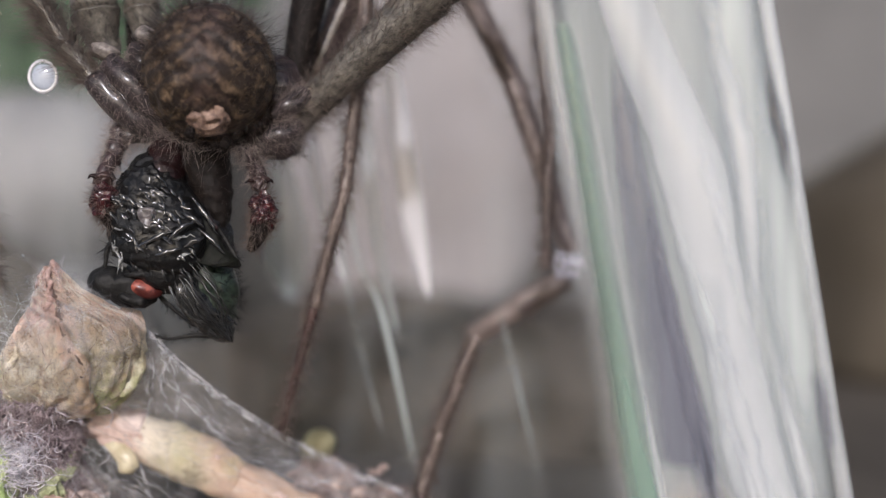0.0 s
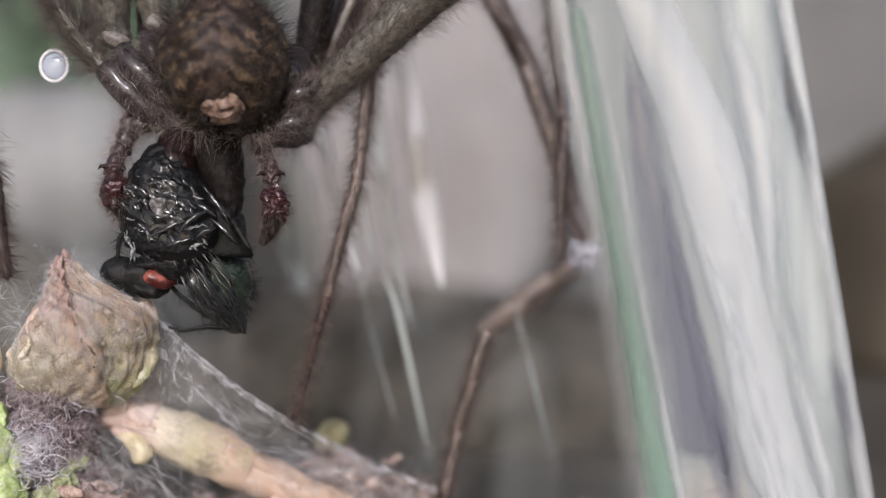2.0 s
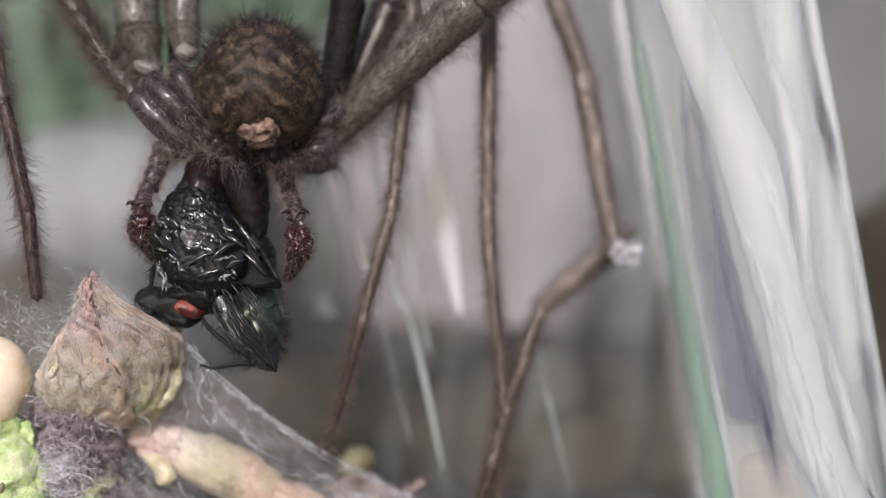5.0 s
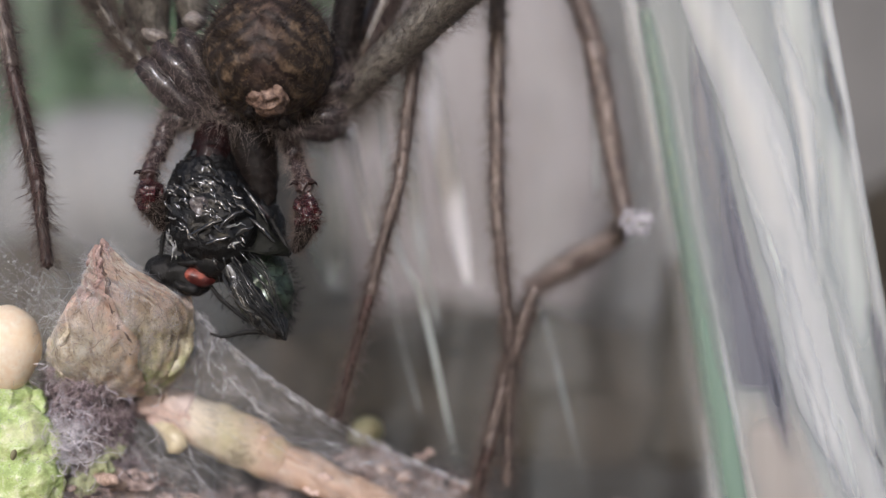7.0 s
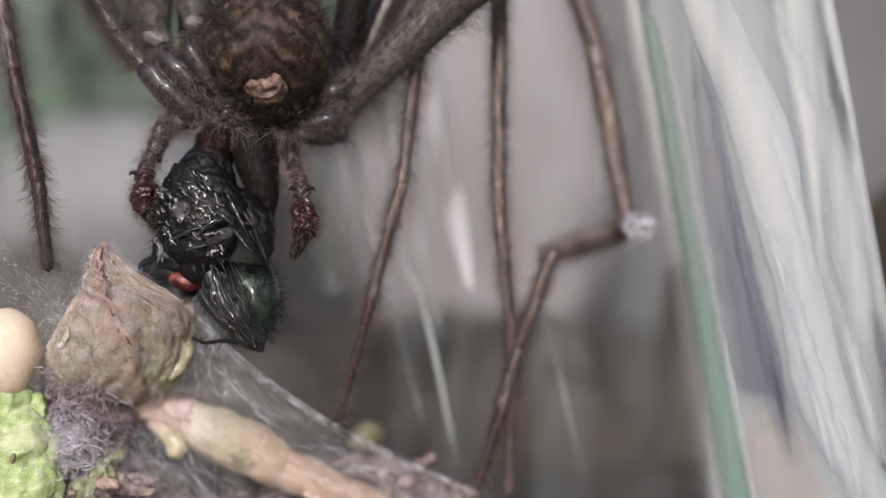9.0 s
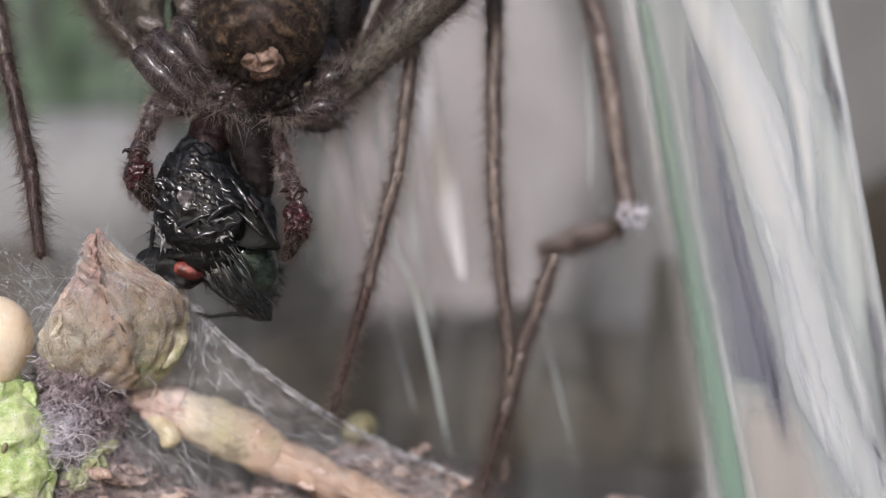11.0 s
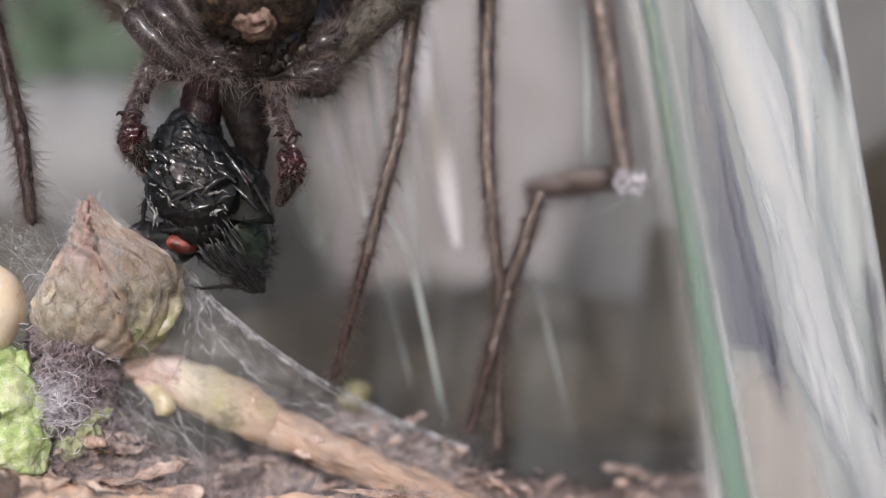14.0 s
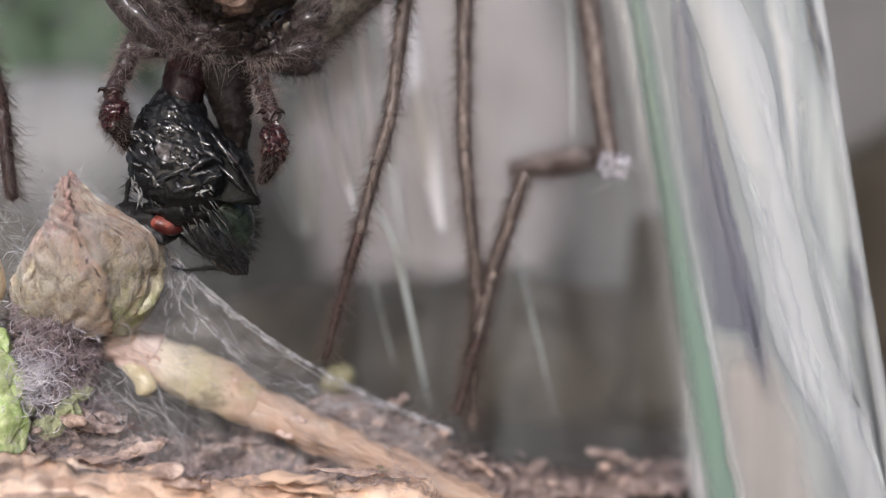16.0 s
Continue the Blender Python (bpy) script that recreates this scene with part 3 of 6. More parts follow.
    strip("white_reflection", [(-5, 7.00, 8.80), (4, 6.10, 8.40), (8, 4.60, 7.40), (12, 4.10, 6.50), (16.4, 3.75, 6.40), (23, 3.00, 6.20), (28.7, 1.90, 4.40), (34, 1.00, 3.60), (45, 0.00, 2.00)], -2.3, REFLECT_WHITE,
          "white reflection painted on the glass", 0.3, 0.25, 5, 0, 0.3)
    strip("white_reflection", [(2, 6.00, 7.20), (10, 4.80, 5.80), (18, 4.00, 5.00)], -2.5, REFLECT_WHITE, "white reflection painted on the glass", 0.4, 0.2, 25, 0.35, 1.0)
    strip("white_reflection", [(14, 5.80, 6.60), (22, 6.30, 7.40), (30, 5.60, 7.00)], -2.5, REFLECT_WHITE, "white reflection painted on the glass", 0.3, 0.2, 35, 0.4, 1.2)
    strip("green_band", [(6, 7.4, 9.2), (20, 6.8, 9.2), (40, 5.0, 9.2)], -2.2, REFLECT_PALE, "greenish band painted on the glass", 0.3, 0.2, 6, (0.3, 0), 0.7)
    strip("white_reflection", [(-5, 8.7, 9.7), (20, 8.8, 9.6), (60, 8.8, 9.6)], -1.6, REFLECT_WHITE, "bright reflection painted along the outer glass rim", 0.06, 0.2, 7, 0, 0.7)
    strip("dark_glint", [(20.5, 8.5, 9.0), (24, 8.2, 9.0), (28.5, 7.9, 8.6)], -2.4, GLINT_DARK, "dark glint painted at the rim", 0.3, 0.1, 8, 0.4, 1.2)
    strip("dark_glint", [(10, 8.2, 8.9), (12, 8.2, 8.9), (14, 8.2, 8.8)], -2.4, OPTIC_GREY, "dull glint painted at the rim", 0.4, 0.2, 18, 0.35, 1.5)
    strip("dark_glint", [(7, 3.2, 3.5), (10, 3.1, 3.5), (13, 3.0, 3.3)], -2.6, GLINT_DARK, "thin dark glint painted on the glass", 0.2, 0.1, 28, 0.4, 1.5)
    rng = random.Random(61)
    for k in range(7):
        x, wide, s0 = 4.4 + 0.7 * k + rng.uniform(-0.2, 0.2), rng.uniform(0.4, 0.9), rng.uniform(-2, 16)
        skin = (REFLECT_PALE, REFLECT_WHITE, LIP_AND_REFLECT)[k % 3]
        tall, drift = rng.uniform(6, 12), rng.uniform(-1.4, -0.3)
        strip("fine_reflection", [(s0, x, x + wide * 0.5), (s0 + tall * 0.5, x + drift * 0.5, x + drift * 0.5 + wide), (s0 + tall, x + drift, x + drift + wide * 0.5)], -2.7, skin, "fine reflection line painted on the glass", 0.3, 0.05, 40 + k, 0.45, 2.0)

    # Curved rear glass of the jar, with long glints painted on it as ribbons.
    rear = thing("jar_back", (low.x - 34, 19, 0), "clear curved rear glass of the jar with long pale painted glints", "glass")
    bm = bmesh.new()
    rows = []
    for i in range(25):
        a = math.pi * (0.02 + 0.96 * i / 24)
        col = []
        for s in (0, 70):
            p = low + axis * s + Vector((-34 + 34 * math.cos(a), 3 + 16 * math.sin(a), 0))
            col += [bm.verts.new(p), bm.verts.new(p + Vector((math.cos(a), math.sin(a), 0)) * 0.8)]
        rows.append(col)
    for a, b in zip(rows, rows[1:]):
        for j in ((0, 2, 2, 0), (2, 3, 3, 2), (3, 1, 1, 3), (1, 0, 0, 1)):
            bm.faces.new((a[j[0]], a[j[1]], b[j[2]], b[j[3]]))
    back = part("back_wall", bm, GLASS_CLEAR, rear, "clear curved glass")
    back.visible_shadow = False

    # Thin see-through ribbon that paints one long glint on the rear glass.
    def ridge(pts, radii, material, label=""):
        bm = bmesh.new()
        cover = bm.verts.layers.float.new("cover")
        rows = spline([(*p, r) for p, r in zip(pts, radii)], 10)
        grid = []
        for i, row in enumerate(rows):
            ends = min(1.0, 14 * i / len(rows), 12 * (len(rows) - 1 - i) / len(rows))
            line = []
            for j in range(9):
                t = j / 8
                v = bm.verts.new(Vector(row[:3]) + Vector(((t - 0.5) * 2.3 * row[3], -0.3 * math.sin(math.pi * t), 0)))
                v[cover] = ends * math.sin(math.pi * t) ** 0.9
                line.append(v)
            grid.append(line)
        for a, b in zip(grid, grid[1:]):
            for j in range(8):
                bm.faces.new((a[j], a[j + 1], b[j + 1], b[j]))
        part("ridge", bm, material, rear, label).visible_shadow = False

    ridge([(-4.25, 13.00, 25.79), (-3.24, 13.00, 17.12), (-1.71, 13.00, 13.27), (0.33, 13.00, 3.84)], [0.15, 0.22, 0.2, 0.15], GLINT_LINE, "greenish glint painted on the glass")
    ridge([(-6.06, 13.00, 24.52), (-5.42, 13.00, 20.98), (-4.68, 13.00, 17.77), (-3.76, 13.00, 14.88)], [0.4, 0.5, 0.36, 0.1], GLINT_MILK, "faint pale glint painted on the glass")
    ridge([(-1.63, 15.00, 29.08), (-0.39, 15.00, 21.12), (0.33, 15.00, 17.15), (0.99, 15.00, 13.84)], [0.6, 0.9, 0.7, 0.15], GLINT_MILK, "broad milky glint painted on the glass")
    ridge([(4.78, 13.00, 14.01), (5.89, 13.00, 9.63), (7.43, 13.00, 3.05)], [0.12, 0.18, 0.06], REFLECT_PALE, "faint pale glint painted on the glass")
    ridge([(-4.61, 13.00, 21.77), (-3.50, 13.00, 13.99), (-1.61, 13.00, 6.18)], [0.1, 0.16, 0.06], REFLECT_PALE, "faint pale glint painted on the glass")
    ridge([(-3.36, 15.00, 29.09), (-2.64, 15.00, 22.45), (-1.88, 15.00, 16.82), (-0.74, 15.00, 11.20)], [0.5, 0.6, 0.5, 0.2], REFLECT_PALE, "faint pale glint painted on the glass")
    ridge([(-7.88, 14.00, 22.70), (-7.39, 14.00, 17.80), (-6.91, 14.00, 13.88)], [1.0, 1.6, 0.8], REFLECT_PALE, "broad faint glint painted on the glass")
    ridge([(7.55, 12.00, 28.40), (7.91, 12.00, 23.99), (7.99, 12.00, 18.96)], [0.2, 0.28, 0.1], REFLECT_PALE, "faint pale glint painted on the glass")
    return jar, rear


jar, rear_glass = glass_jar()


def silk_tuft():
    rng = random.Random(8)
    c = Vector((9.80, 9.00, 17.86))
    tuft = thing("silk_tuft", c, "small white tuft of spider silk stuck to the glass", "silk")
    bm = bmesh.new()
    blob(bm, c, (0.8, 0.4, 0.75), detail=4, rough=0.35, grain=0.4)
    part("pad", bm, PAD, tuft)
    bm = bmesh.new()
    for _ in range(16):
        a = c + Vector((rng.gauss(0, 0.5), rng.gauss(0, 0.3), rng.gauss(0, 0.5)))
        b = c + Vector((rng.gauss(0, 1.0), rng.gauss(0, 0.3), rng.gauss(-0.6, 1.2)))
        strand(bm, a, b, (0, 0, -0.2), 0.012)
    part("threads", bm, SILK, tuft)
    return tuft


tuft = silk_tuft()


# ---- plant litter ----
def husk():
    """A dry pointed bud husk: two scales that overlap along a crooked seam."""
    # height, middle, half width and depth of the section, from the tip down
    table = [((-15.55, 0.30, 16.60), 0.1), ((-15.46, 0.40, 16.17), 0.45), ((-15.32, 0.60, 15.61), 0.8), ((-14.99, 1.10, 14.87), 1.55), ((-14.74, 1.80, 14.04), 2.35), ((-15.10, 2.60, 12.94), 2.95),
             ((-15.51, 3.10, 12.13), 3.15), ((-15.86, 3.60, 11.22), 3.25), ((-16.00, 4.20, 10.33), 2.95), ((-16.09, 4.80, 9.35), 1.9)]
    foot = Vector(table[-1][0])
    pod = thing("bud_husk", foot, "dry tan bud husk with a rosy pointed tip and green flank", "plant bud")
    n = 110
    rows = spline([(*p, r) for p, r in table], 8)

    def row_at(s):
        f = s * (len(rows) - 1)
        i = min(int(f), len(rows) - 2)
        return rows[i] + (rows[i + 1] - rows[i]) * (f - i)

    def seam(s):
        return 118 - 62 * min(1, max(0, (s - 0.15) / 0.7)) + 5 * math.sin(s * 17)

    def skin(s, deg, seed):
        x, y, z, r = row_at(s)
        a = radians(deg)
        u, v = a * max(r, 0.8), s * 6.6
        soft = min(1.0, r / 1.2)
        q = r * (1 + 0.05 * math.cos(5 * a + seed))
        q += soft * 0.30 * noise.noise(Vector((u * 0.55, v * 0.45, seed)))
        q -= soft * 0.6 * max(0, 0.22 - abs(noise.noise(Vector((u * 0.9, v * 0.35, seed + 3)))))
        q += soft * 0.26 * noise.noise(Vector((u * 2.2, v * 0.5, seed))) + soft * 0.08 * noise.noise(Vector((u * 3.1, v * 2.0, seed)))
        q += 0.07 * noise.noise(Vector((u * 6.5, v * 3.0, seed))) + soft * 0.03 * noise.noise(Vector((u * 13, v * 9, seed)))
        return Vector((x + math.cos(a) * q, y - math.sin(a) * q * 0.85, z))

    def scale_leaf(name, a0, a1, s0, material, label, lift, seed, k=96):
        bm = bmesh.new()
        grid = []
        for i in range(n + 1):
            s = s0 + (1 - s0) * i / n
            line = []
            for j in range(k + 1):
                t = j / k
                lo = seam(s) - 4 if a0 is None else a0
                hi = seam(s) + 8 if a1 is None else a1
                deg = lo + (hi - lo) * t
                p = skin(s, deg, seed)
                c = Vector(row_at(s)[:3])
                edge = min(t, 1 - t) * k
                p = p + (p - c).normalized() * (lift * min(1, 0.3 + edge * 0.35))
                line.append(bm.verts.new(p))
            grid.append(line)
        for a, b in zip(grid, grid[1:]):
            for j in range(k):
                bm.faces.new((a[j], a[j + 1], b[j + 1], b[j]))
        bmesh.ops.solidify(bm, geom=bm.faces[:], thickness=-0.12)
        return part(name, bm, material, pod, label)

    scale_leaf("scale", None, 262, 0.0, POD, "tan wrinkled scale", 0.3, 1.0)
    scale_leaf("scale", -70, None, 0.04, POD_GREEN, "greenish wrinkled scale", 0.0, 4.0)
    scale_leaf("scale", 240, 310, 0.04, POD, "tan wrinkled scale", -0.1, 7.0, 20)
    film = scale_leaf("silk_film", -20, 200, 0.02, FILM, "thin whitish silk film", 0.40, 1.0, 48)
    film.visible_shadow = False
    fib = random.Random(52)
    for name, skin_mat, span, seed, lift, label in (("fibre_layer", FIBRE, (70, 215), 1.0, 0.32, "pale dry fibres"), ("fibre_layer", FIBRE, (-40, 75), 4.0, 0.03, "pale dry fibres"),
                                                   ("crack_layer", CRACK, (70, 215), 1.0, 0.305, "dark fibres and cracks"), ("crack_layer", CRACK, (-40, 75), 4.0, 0.01, "dark fibres and cracks")):
        bm = bmesh.new()
        for _ in range(420 if skin_mat == FIBRE else 95):
            s, deg = fib.uniform(0.08, 0.95), fib.uniform(*span)
            if (deg < seam(s) + 6) != (seed > 2):
                continue
            ds, da = fib.uniform(0.02, 0.11), fib.gauss(0, 7)
            pts = []
            for k in range(5):
                ss, dd = min(0.99, s + ds * k / 4), deg + da * k / 4 + fib.gauss(0, 1.5)
                p = skin(ss, dd, seed)
                pts.append(p + (p - Vector(row_at(ss)[:3])).normalized() * lift)
            w = fib.uniform(0.008, 0.02)
            tube(bm, pts, [w * 0.4, w, w, w, w * 0.4], 5, 2)
        tagged(part(name, bm, skin_mat, pod, label), kind="stuff")
    for p, rad, turn, skin_mat, label in (((-13.18, 2.75, 12.47), (1.05, 0.7, 2.15), (0, 10, 0), POD_GREEN, "greenish side flap"), ((-18.12, 2.60, 11.76), (0.95, 0.7, 0.9), (0, 20, 0), POD, "tan side lobe")):
        bm = bmesh.new()
        blob(bm, p, rad, turn, 5, 0.22, 0.7)
        for v in bm.verts:
            v.co += wobble(v.co, 0.25, 0.07)
        part("lobe", bm, skin_mat, pod, label)
    for start, stop, a0, a1 in ((0.0, 0.5, 100, 120), (0.35, 0.85, 140, 122), (0.02, 0.3, 140, 150), (0.0, 0.22, 75, 60)):
        bm = bmesh.new()
        pts = []
        for t in np.linspace(0, 1, 9):
            f = start + (stop - start) * t
            p = skin(f, a0 + (a1 - a0) * t + 6 * math.sin(t * 9), 1.0)
            pts.append(p + (p - Vector(row_at(f)[:3])).normalized() * (0.22 if a0 > 76 else 0.0))
        tube(bm, pts, [0.05, 0.1, 0.13, 0.14, 0.13, 0.13, 0.11, 0.08, 0.04], 9, 5, 0.16, 0.3)
        part("rib", bm, TIP if start < 0.1 else POD, pod, "raised rib")
    bm = bmesh.new()
    tube(bm, [Vector(table[0][0]) + Vector((0, 0, 0.25)), table[0][0], table[1][0], table[2][0]], [0.06, 0.2, 0.4, 0.6], 10, 6, 0.14, 0.3)
    part("point", bm, TIP, pod, "rosy dry point")
    bm = bmesh.new()
    pts = [skin(f, seam(f) + 1, 1.0) + Vector((0, -0.2, 0)) for f in np.linspace(0.12, 0.86, 16)]
    tube(bm, pts, [0.03, 0.08, 0.1, 0.08, 0.11, 0.1, 0.08, 0.11, 0.09, 0.1, 0.08, 0.11, 0.1, 0.08, 0.06, 0.03], 7, 4, 0.14, 0.25)
    part("seam", bm, SEAM, pod, "dark brown crooked seam")
    rng = random.Random(3)
    bm = bmesh.new()
    for _ in range(420):
        f, deg = rng.uniform(0.03, 0.97), rng.uniform(0, 190)
        p = skin(f, deg, 1.0)
        q = rng.uniform(0.01, 0.026)
        blob(bm, p + (p - Vector(row_at(f)[:3])).normalized() * (0.32 if deg > seam(f) else 0.03), (q * rng.uniform(0.8, 2), q, q * rng.uniform(0.8, 2)), (0, rng.uniform(0, 90), 0), 1)
    tagged(part("speck", bm, SPECK, pod, "tiny whitish specks"), kind="stuff")
    bm = bmesh.new()
    roots = []
    for _ in range(3400):
        s, deg = rng.uniform(0.02, 1.0), rng.uniform(-40, 235)
        p = skin(s, deg, 1.0)
        out = (p - Vector(row_at(s)[:3])).normalized()
        roots.append((p + out * (0.3 if deg > seam(s) else 0.02), out))
    hairs(bm, roots, 0.55, 0.006, 1.4, 1.8, rng)
    tagged(part("fuzz", bm, SILK, pod, "fine whitish fuzz"), kind="stuff")


husk()


def main_twig():
    pts = [(-16.03, 5.5, 9.40), (-15.12, 5.5, 8.92), (-13.19, 5.5, 8.05), (-11.21, 5.5, 7.25), (-9.79, 5.5, 6.55), (-8.38, 5.5, 5.81), (-5.56, 5.4, 4.50), (-2.75, 5.2, 3.30), (0.30, 5.0, 2.05), (3.42, 5.0, 0.80)]
    radii = [0.7, 0.92, 1.1, 1.3, 1.26, 1.1, 1.0, 0.95, 0.9, 0.85]
    twig = thing("twig", pts[3], "fallen twig, pale yellow stem with rosy bark end", "twig")

    def piece(name, first, last, material, label, rough, grain, grow=0.0):
        bm = bmesh.new()
        tube(bm, pts[first:last], [r + grow for r in radii[first:last]], 40, 22, rough, grain)
        for v in bm.verts:
            v.co += wobble(v.co, 0.4, 0.07) + wobble(v.co, 0.16, 0.03)
        return part(name, bm, material, twig, label)

    piece("stem", 2, 6, STEM, "swollen pale yellow stem", 0.14, 0.9)
    piece("bark_end", 0, 3, BARK, "rosy peeling bark end", 0.26, 0.7, 0.05)
    piece("branch", 5, 10, TWIG, "tan woody branch", 0.2, 0.9, -0.06)
    rng = random.Random(19)
    curve = spline([(*p, r) for p, r in zip(pts, radii)], 10)
    for k in range(9):
        row = curve[rng.randrange(4, 85)]
        a = rng.uniform(-2.6, -0.5)
        c = Vector(row[:3]) + Vector((0, math.sin(a), math.cos(a))) * float(row[3]) * 0.97
        bm = bmesh.new()
        blob(bm, c, (rng.uniform(0.25, 0.7), rng.uniform(0.1, 0.25), rng.uniform(0.1, 0.22)), (rng.uniform(-20, 20), 24, 0), 4, 0.18, 0.3)
        part("bark_scrap", bm, rng.choice((BARK, FLAKE, SCAR)), twig, "small peeling scrap of bark")


main_twig()


def amber_bead():
    p = Vector((-13.54, 4.60, 6.89))
    base = thing("curled_bract", p, "small pale yellow curled bract hanging under the twig", "bract")
    bm = bmesh.new()
    tube(bm, [p + Vector((-1.3, 0.4, 1.0)), p + Vector((-0.6, 0.1, 0.8)), p + Vector((0.0, -0.1, 0.35)), p + Vector((0.22, -0.15, -0.25))], [0.12, 0.3, 0.5, 0.5], 16, 7, 0.08, 0.5)
    part("bract", bm, DROP, base)


amber_bead()


def bark_log():
    a, b = Vector((-26.42, -2.00, 2.65)), Vector((0.13, 1.60, 1.3))
    log = thing("bark_log", (a.x, a.y, 0), "orange-tan rotting bark log lying on the soil", "log")
    bm = bmesh.new()
    r = 2.3
    pts = [a + (b - a) * t + Vector((0, 0, 0.5 * math.sin(7 * t))) for t in (0, 0.2, 0.4, 0.6, 0.8, 1)]
    tube(bm, pts, [r, r, r * 0.95, r * 0.9, r * 0.8, r * 0.6], 64, 44, 0.45, 1.6)
    for v in bm.verts:
        v.co += wobble(v.co, 0.55, 0.3) + wobble(v.co, 0.2, 0.09)
        if noise.noise(Vector((v.co.x * 0.55, v.co.y * 0.9, v.co.z * 0.9))) > 0.36:
            v.co.y += 0.7
    part("body", bm, LOG, log)
    rng = random.Random(21)
    for i in range(13):
        t = rng.uniform(0.05, 0.97)
        c = a + (b - a) * t + Vector((0, -1.6 + rng.uniform(-0.3, 2.2), 1.7 + rng.uniform(-0.5, 0.5)))
        bm = bmesh.new()
        blob(bm, c, (rng.uniform(0.5, 2.4), rng.uniform(0.3, 0.7), rng.uniform(0.06, 0.14)), (rng.uniform(-30, 30), rng.uniform(-6, 6), rng.uniform(-20, 20)), 4, 0.25, 0.7)
        part("bark_flake", bm, rng.choice((FLAKE, FLAKE, LOG)), log, "loose bark flake")
    bm = bmesh.new()
    roots = [(a + (b - a) * rng.random() + Vector((rng.gauss(0, 0.3), rng.uniform(-1.9, 0.8), 1.9 + rng.uniform(-0.3, 0.3))), Vector((0, -0.5, 0.8))) for _ in range(900)]
    hairs(bm, roots, 0.8, 0.012, 1.4, 1.8, rng)
    tagged(part("fibre_layer", bm, WOOL, log, "loose pale brown fibres"), kind="stuff")


bark_log()


def litter():
    """Crumbs of bark and soil heaped about the foot of the twig."""
    rng = random.Random(11)
    spots = [((-2.75, 8.00, 4.74), 0.9), ((-1.59, 8.00, 3.93), 1.2), ((-0.44, 9.00, 4.04), 1.0), ((1.01, 8.00, 3.06), 1.2), ((2.47, 8.00, 2.19), 1.3), ((-4.52, 8.50, 5.24), 0.8),
             ((-9.83, 9.00, 3.15), 1.2), ((-8.07, 9.00, 2.86), 1.3), ((-6.31, 9.00, 2.27), 1.2), ((-11.87, 9.00, 2.86), 1.2), ((-14.79, 9.00, 2.86), 1.4), ((-17.70, 9.00, 3.44), 1.3), ((-20.32, 9.00, 3.15), 1.5),
             ((6.60, 11.00, 0.94), 1.4), ((9.53, 12.00, 0.41), 1.6), ((12.55, 13.00, 0.81), 1.8), ((4.37, 10.00, 0.56), 1.5), ((15.61, 15.00, 0.70), 1.8), ((-1.61, 9.00, 1.39), 1.6), ((1.34, 9.00, 0.80), 1.6),
             ((-18.49, 3.5, 5.04), 1.2), ((-16.57, 4.0, 4.55), 1.2), ((-14.35, 4.5, 4.44), 1.1), ((-11.37, 5.5, 3.56), 1.0), ((-8.9, 7.0, 3.33), 1.1), ((-6.38, 7.0, 2.68), 1.1), ((-15.98, 5.5, 5.49), 0.9), ((2.88, 9.0, 1.92), 1.2), ((-3.04, 7.5, 3.84), 0.9), ((4.57, 10.0, 0.65), 1.2)]
    for p, r in spots:
        p = Vector(p)
        heap = thing("crumb_heap", (p.x, p.y, 0), "loose heap of brown bark crumbs and soil", "debris", "crumbs round the twig")
        bm = bmesh.new()
        blob(bm, (p.x, p.y, p.z * 0.42), (r * 1.5, r * 1.3, p.z * 0.5), (0, 0, 0), 5, 0.5, 0.8)
        for v in bm.verts:
            v.co += wobble(v.co, 0.3, 0.2)
        part("core", bm, CRUMB, heap)
        for _ in range(20):
            c = p + Vector((rng.gauss(0, r * 0.8), rng.gauss(-0.3, r * 0.4), rng.gauss(-0.3, r * 0.45)))
            bm = bmesh.new()
            q = rng.choice((0.1, 0.13, 0.16, 0.2, 0.26, 0.36))
            blob(bm, c, (q * rng.uniform(0.9, 3.6), q * 0.8, q * rng.uniform(0.25, 0.8)), (rng.uniform(0, 90), rng.uniform(-40, 40), rng.uniform(-40, 40)), 3, 0.2, 0.35)
            part("crumb", bm, rng.choice((CRUMB, CRUMB, CRUMB, FLAKE)), heap)
        bm = bmesh.new()
        hairs(bm, roots_on_blob(240, p + Vector((0, 0, -0.5)), (r * 1.2, r, 1.0), (0, 0, 0), rng, lambda u: u.z > -0.2), 0.9, 0.012, 1.2, 1.6, rng)
        tagged(part("fluff", bm, CRUMB, heap, "brown plant fluff"), kind="stuff")


litter()


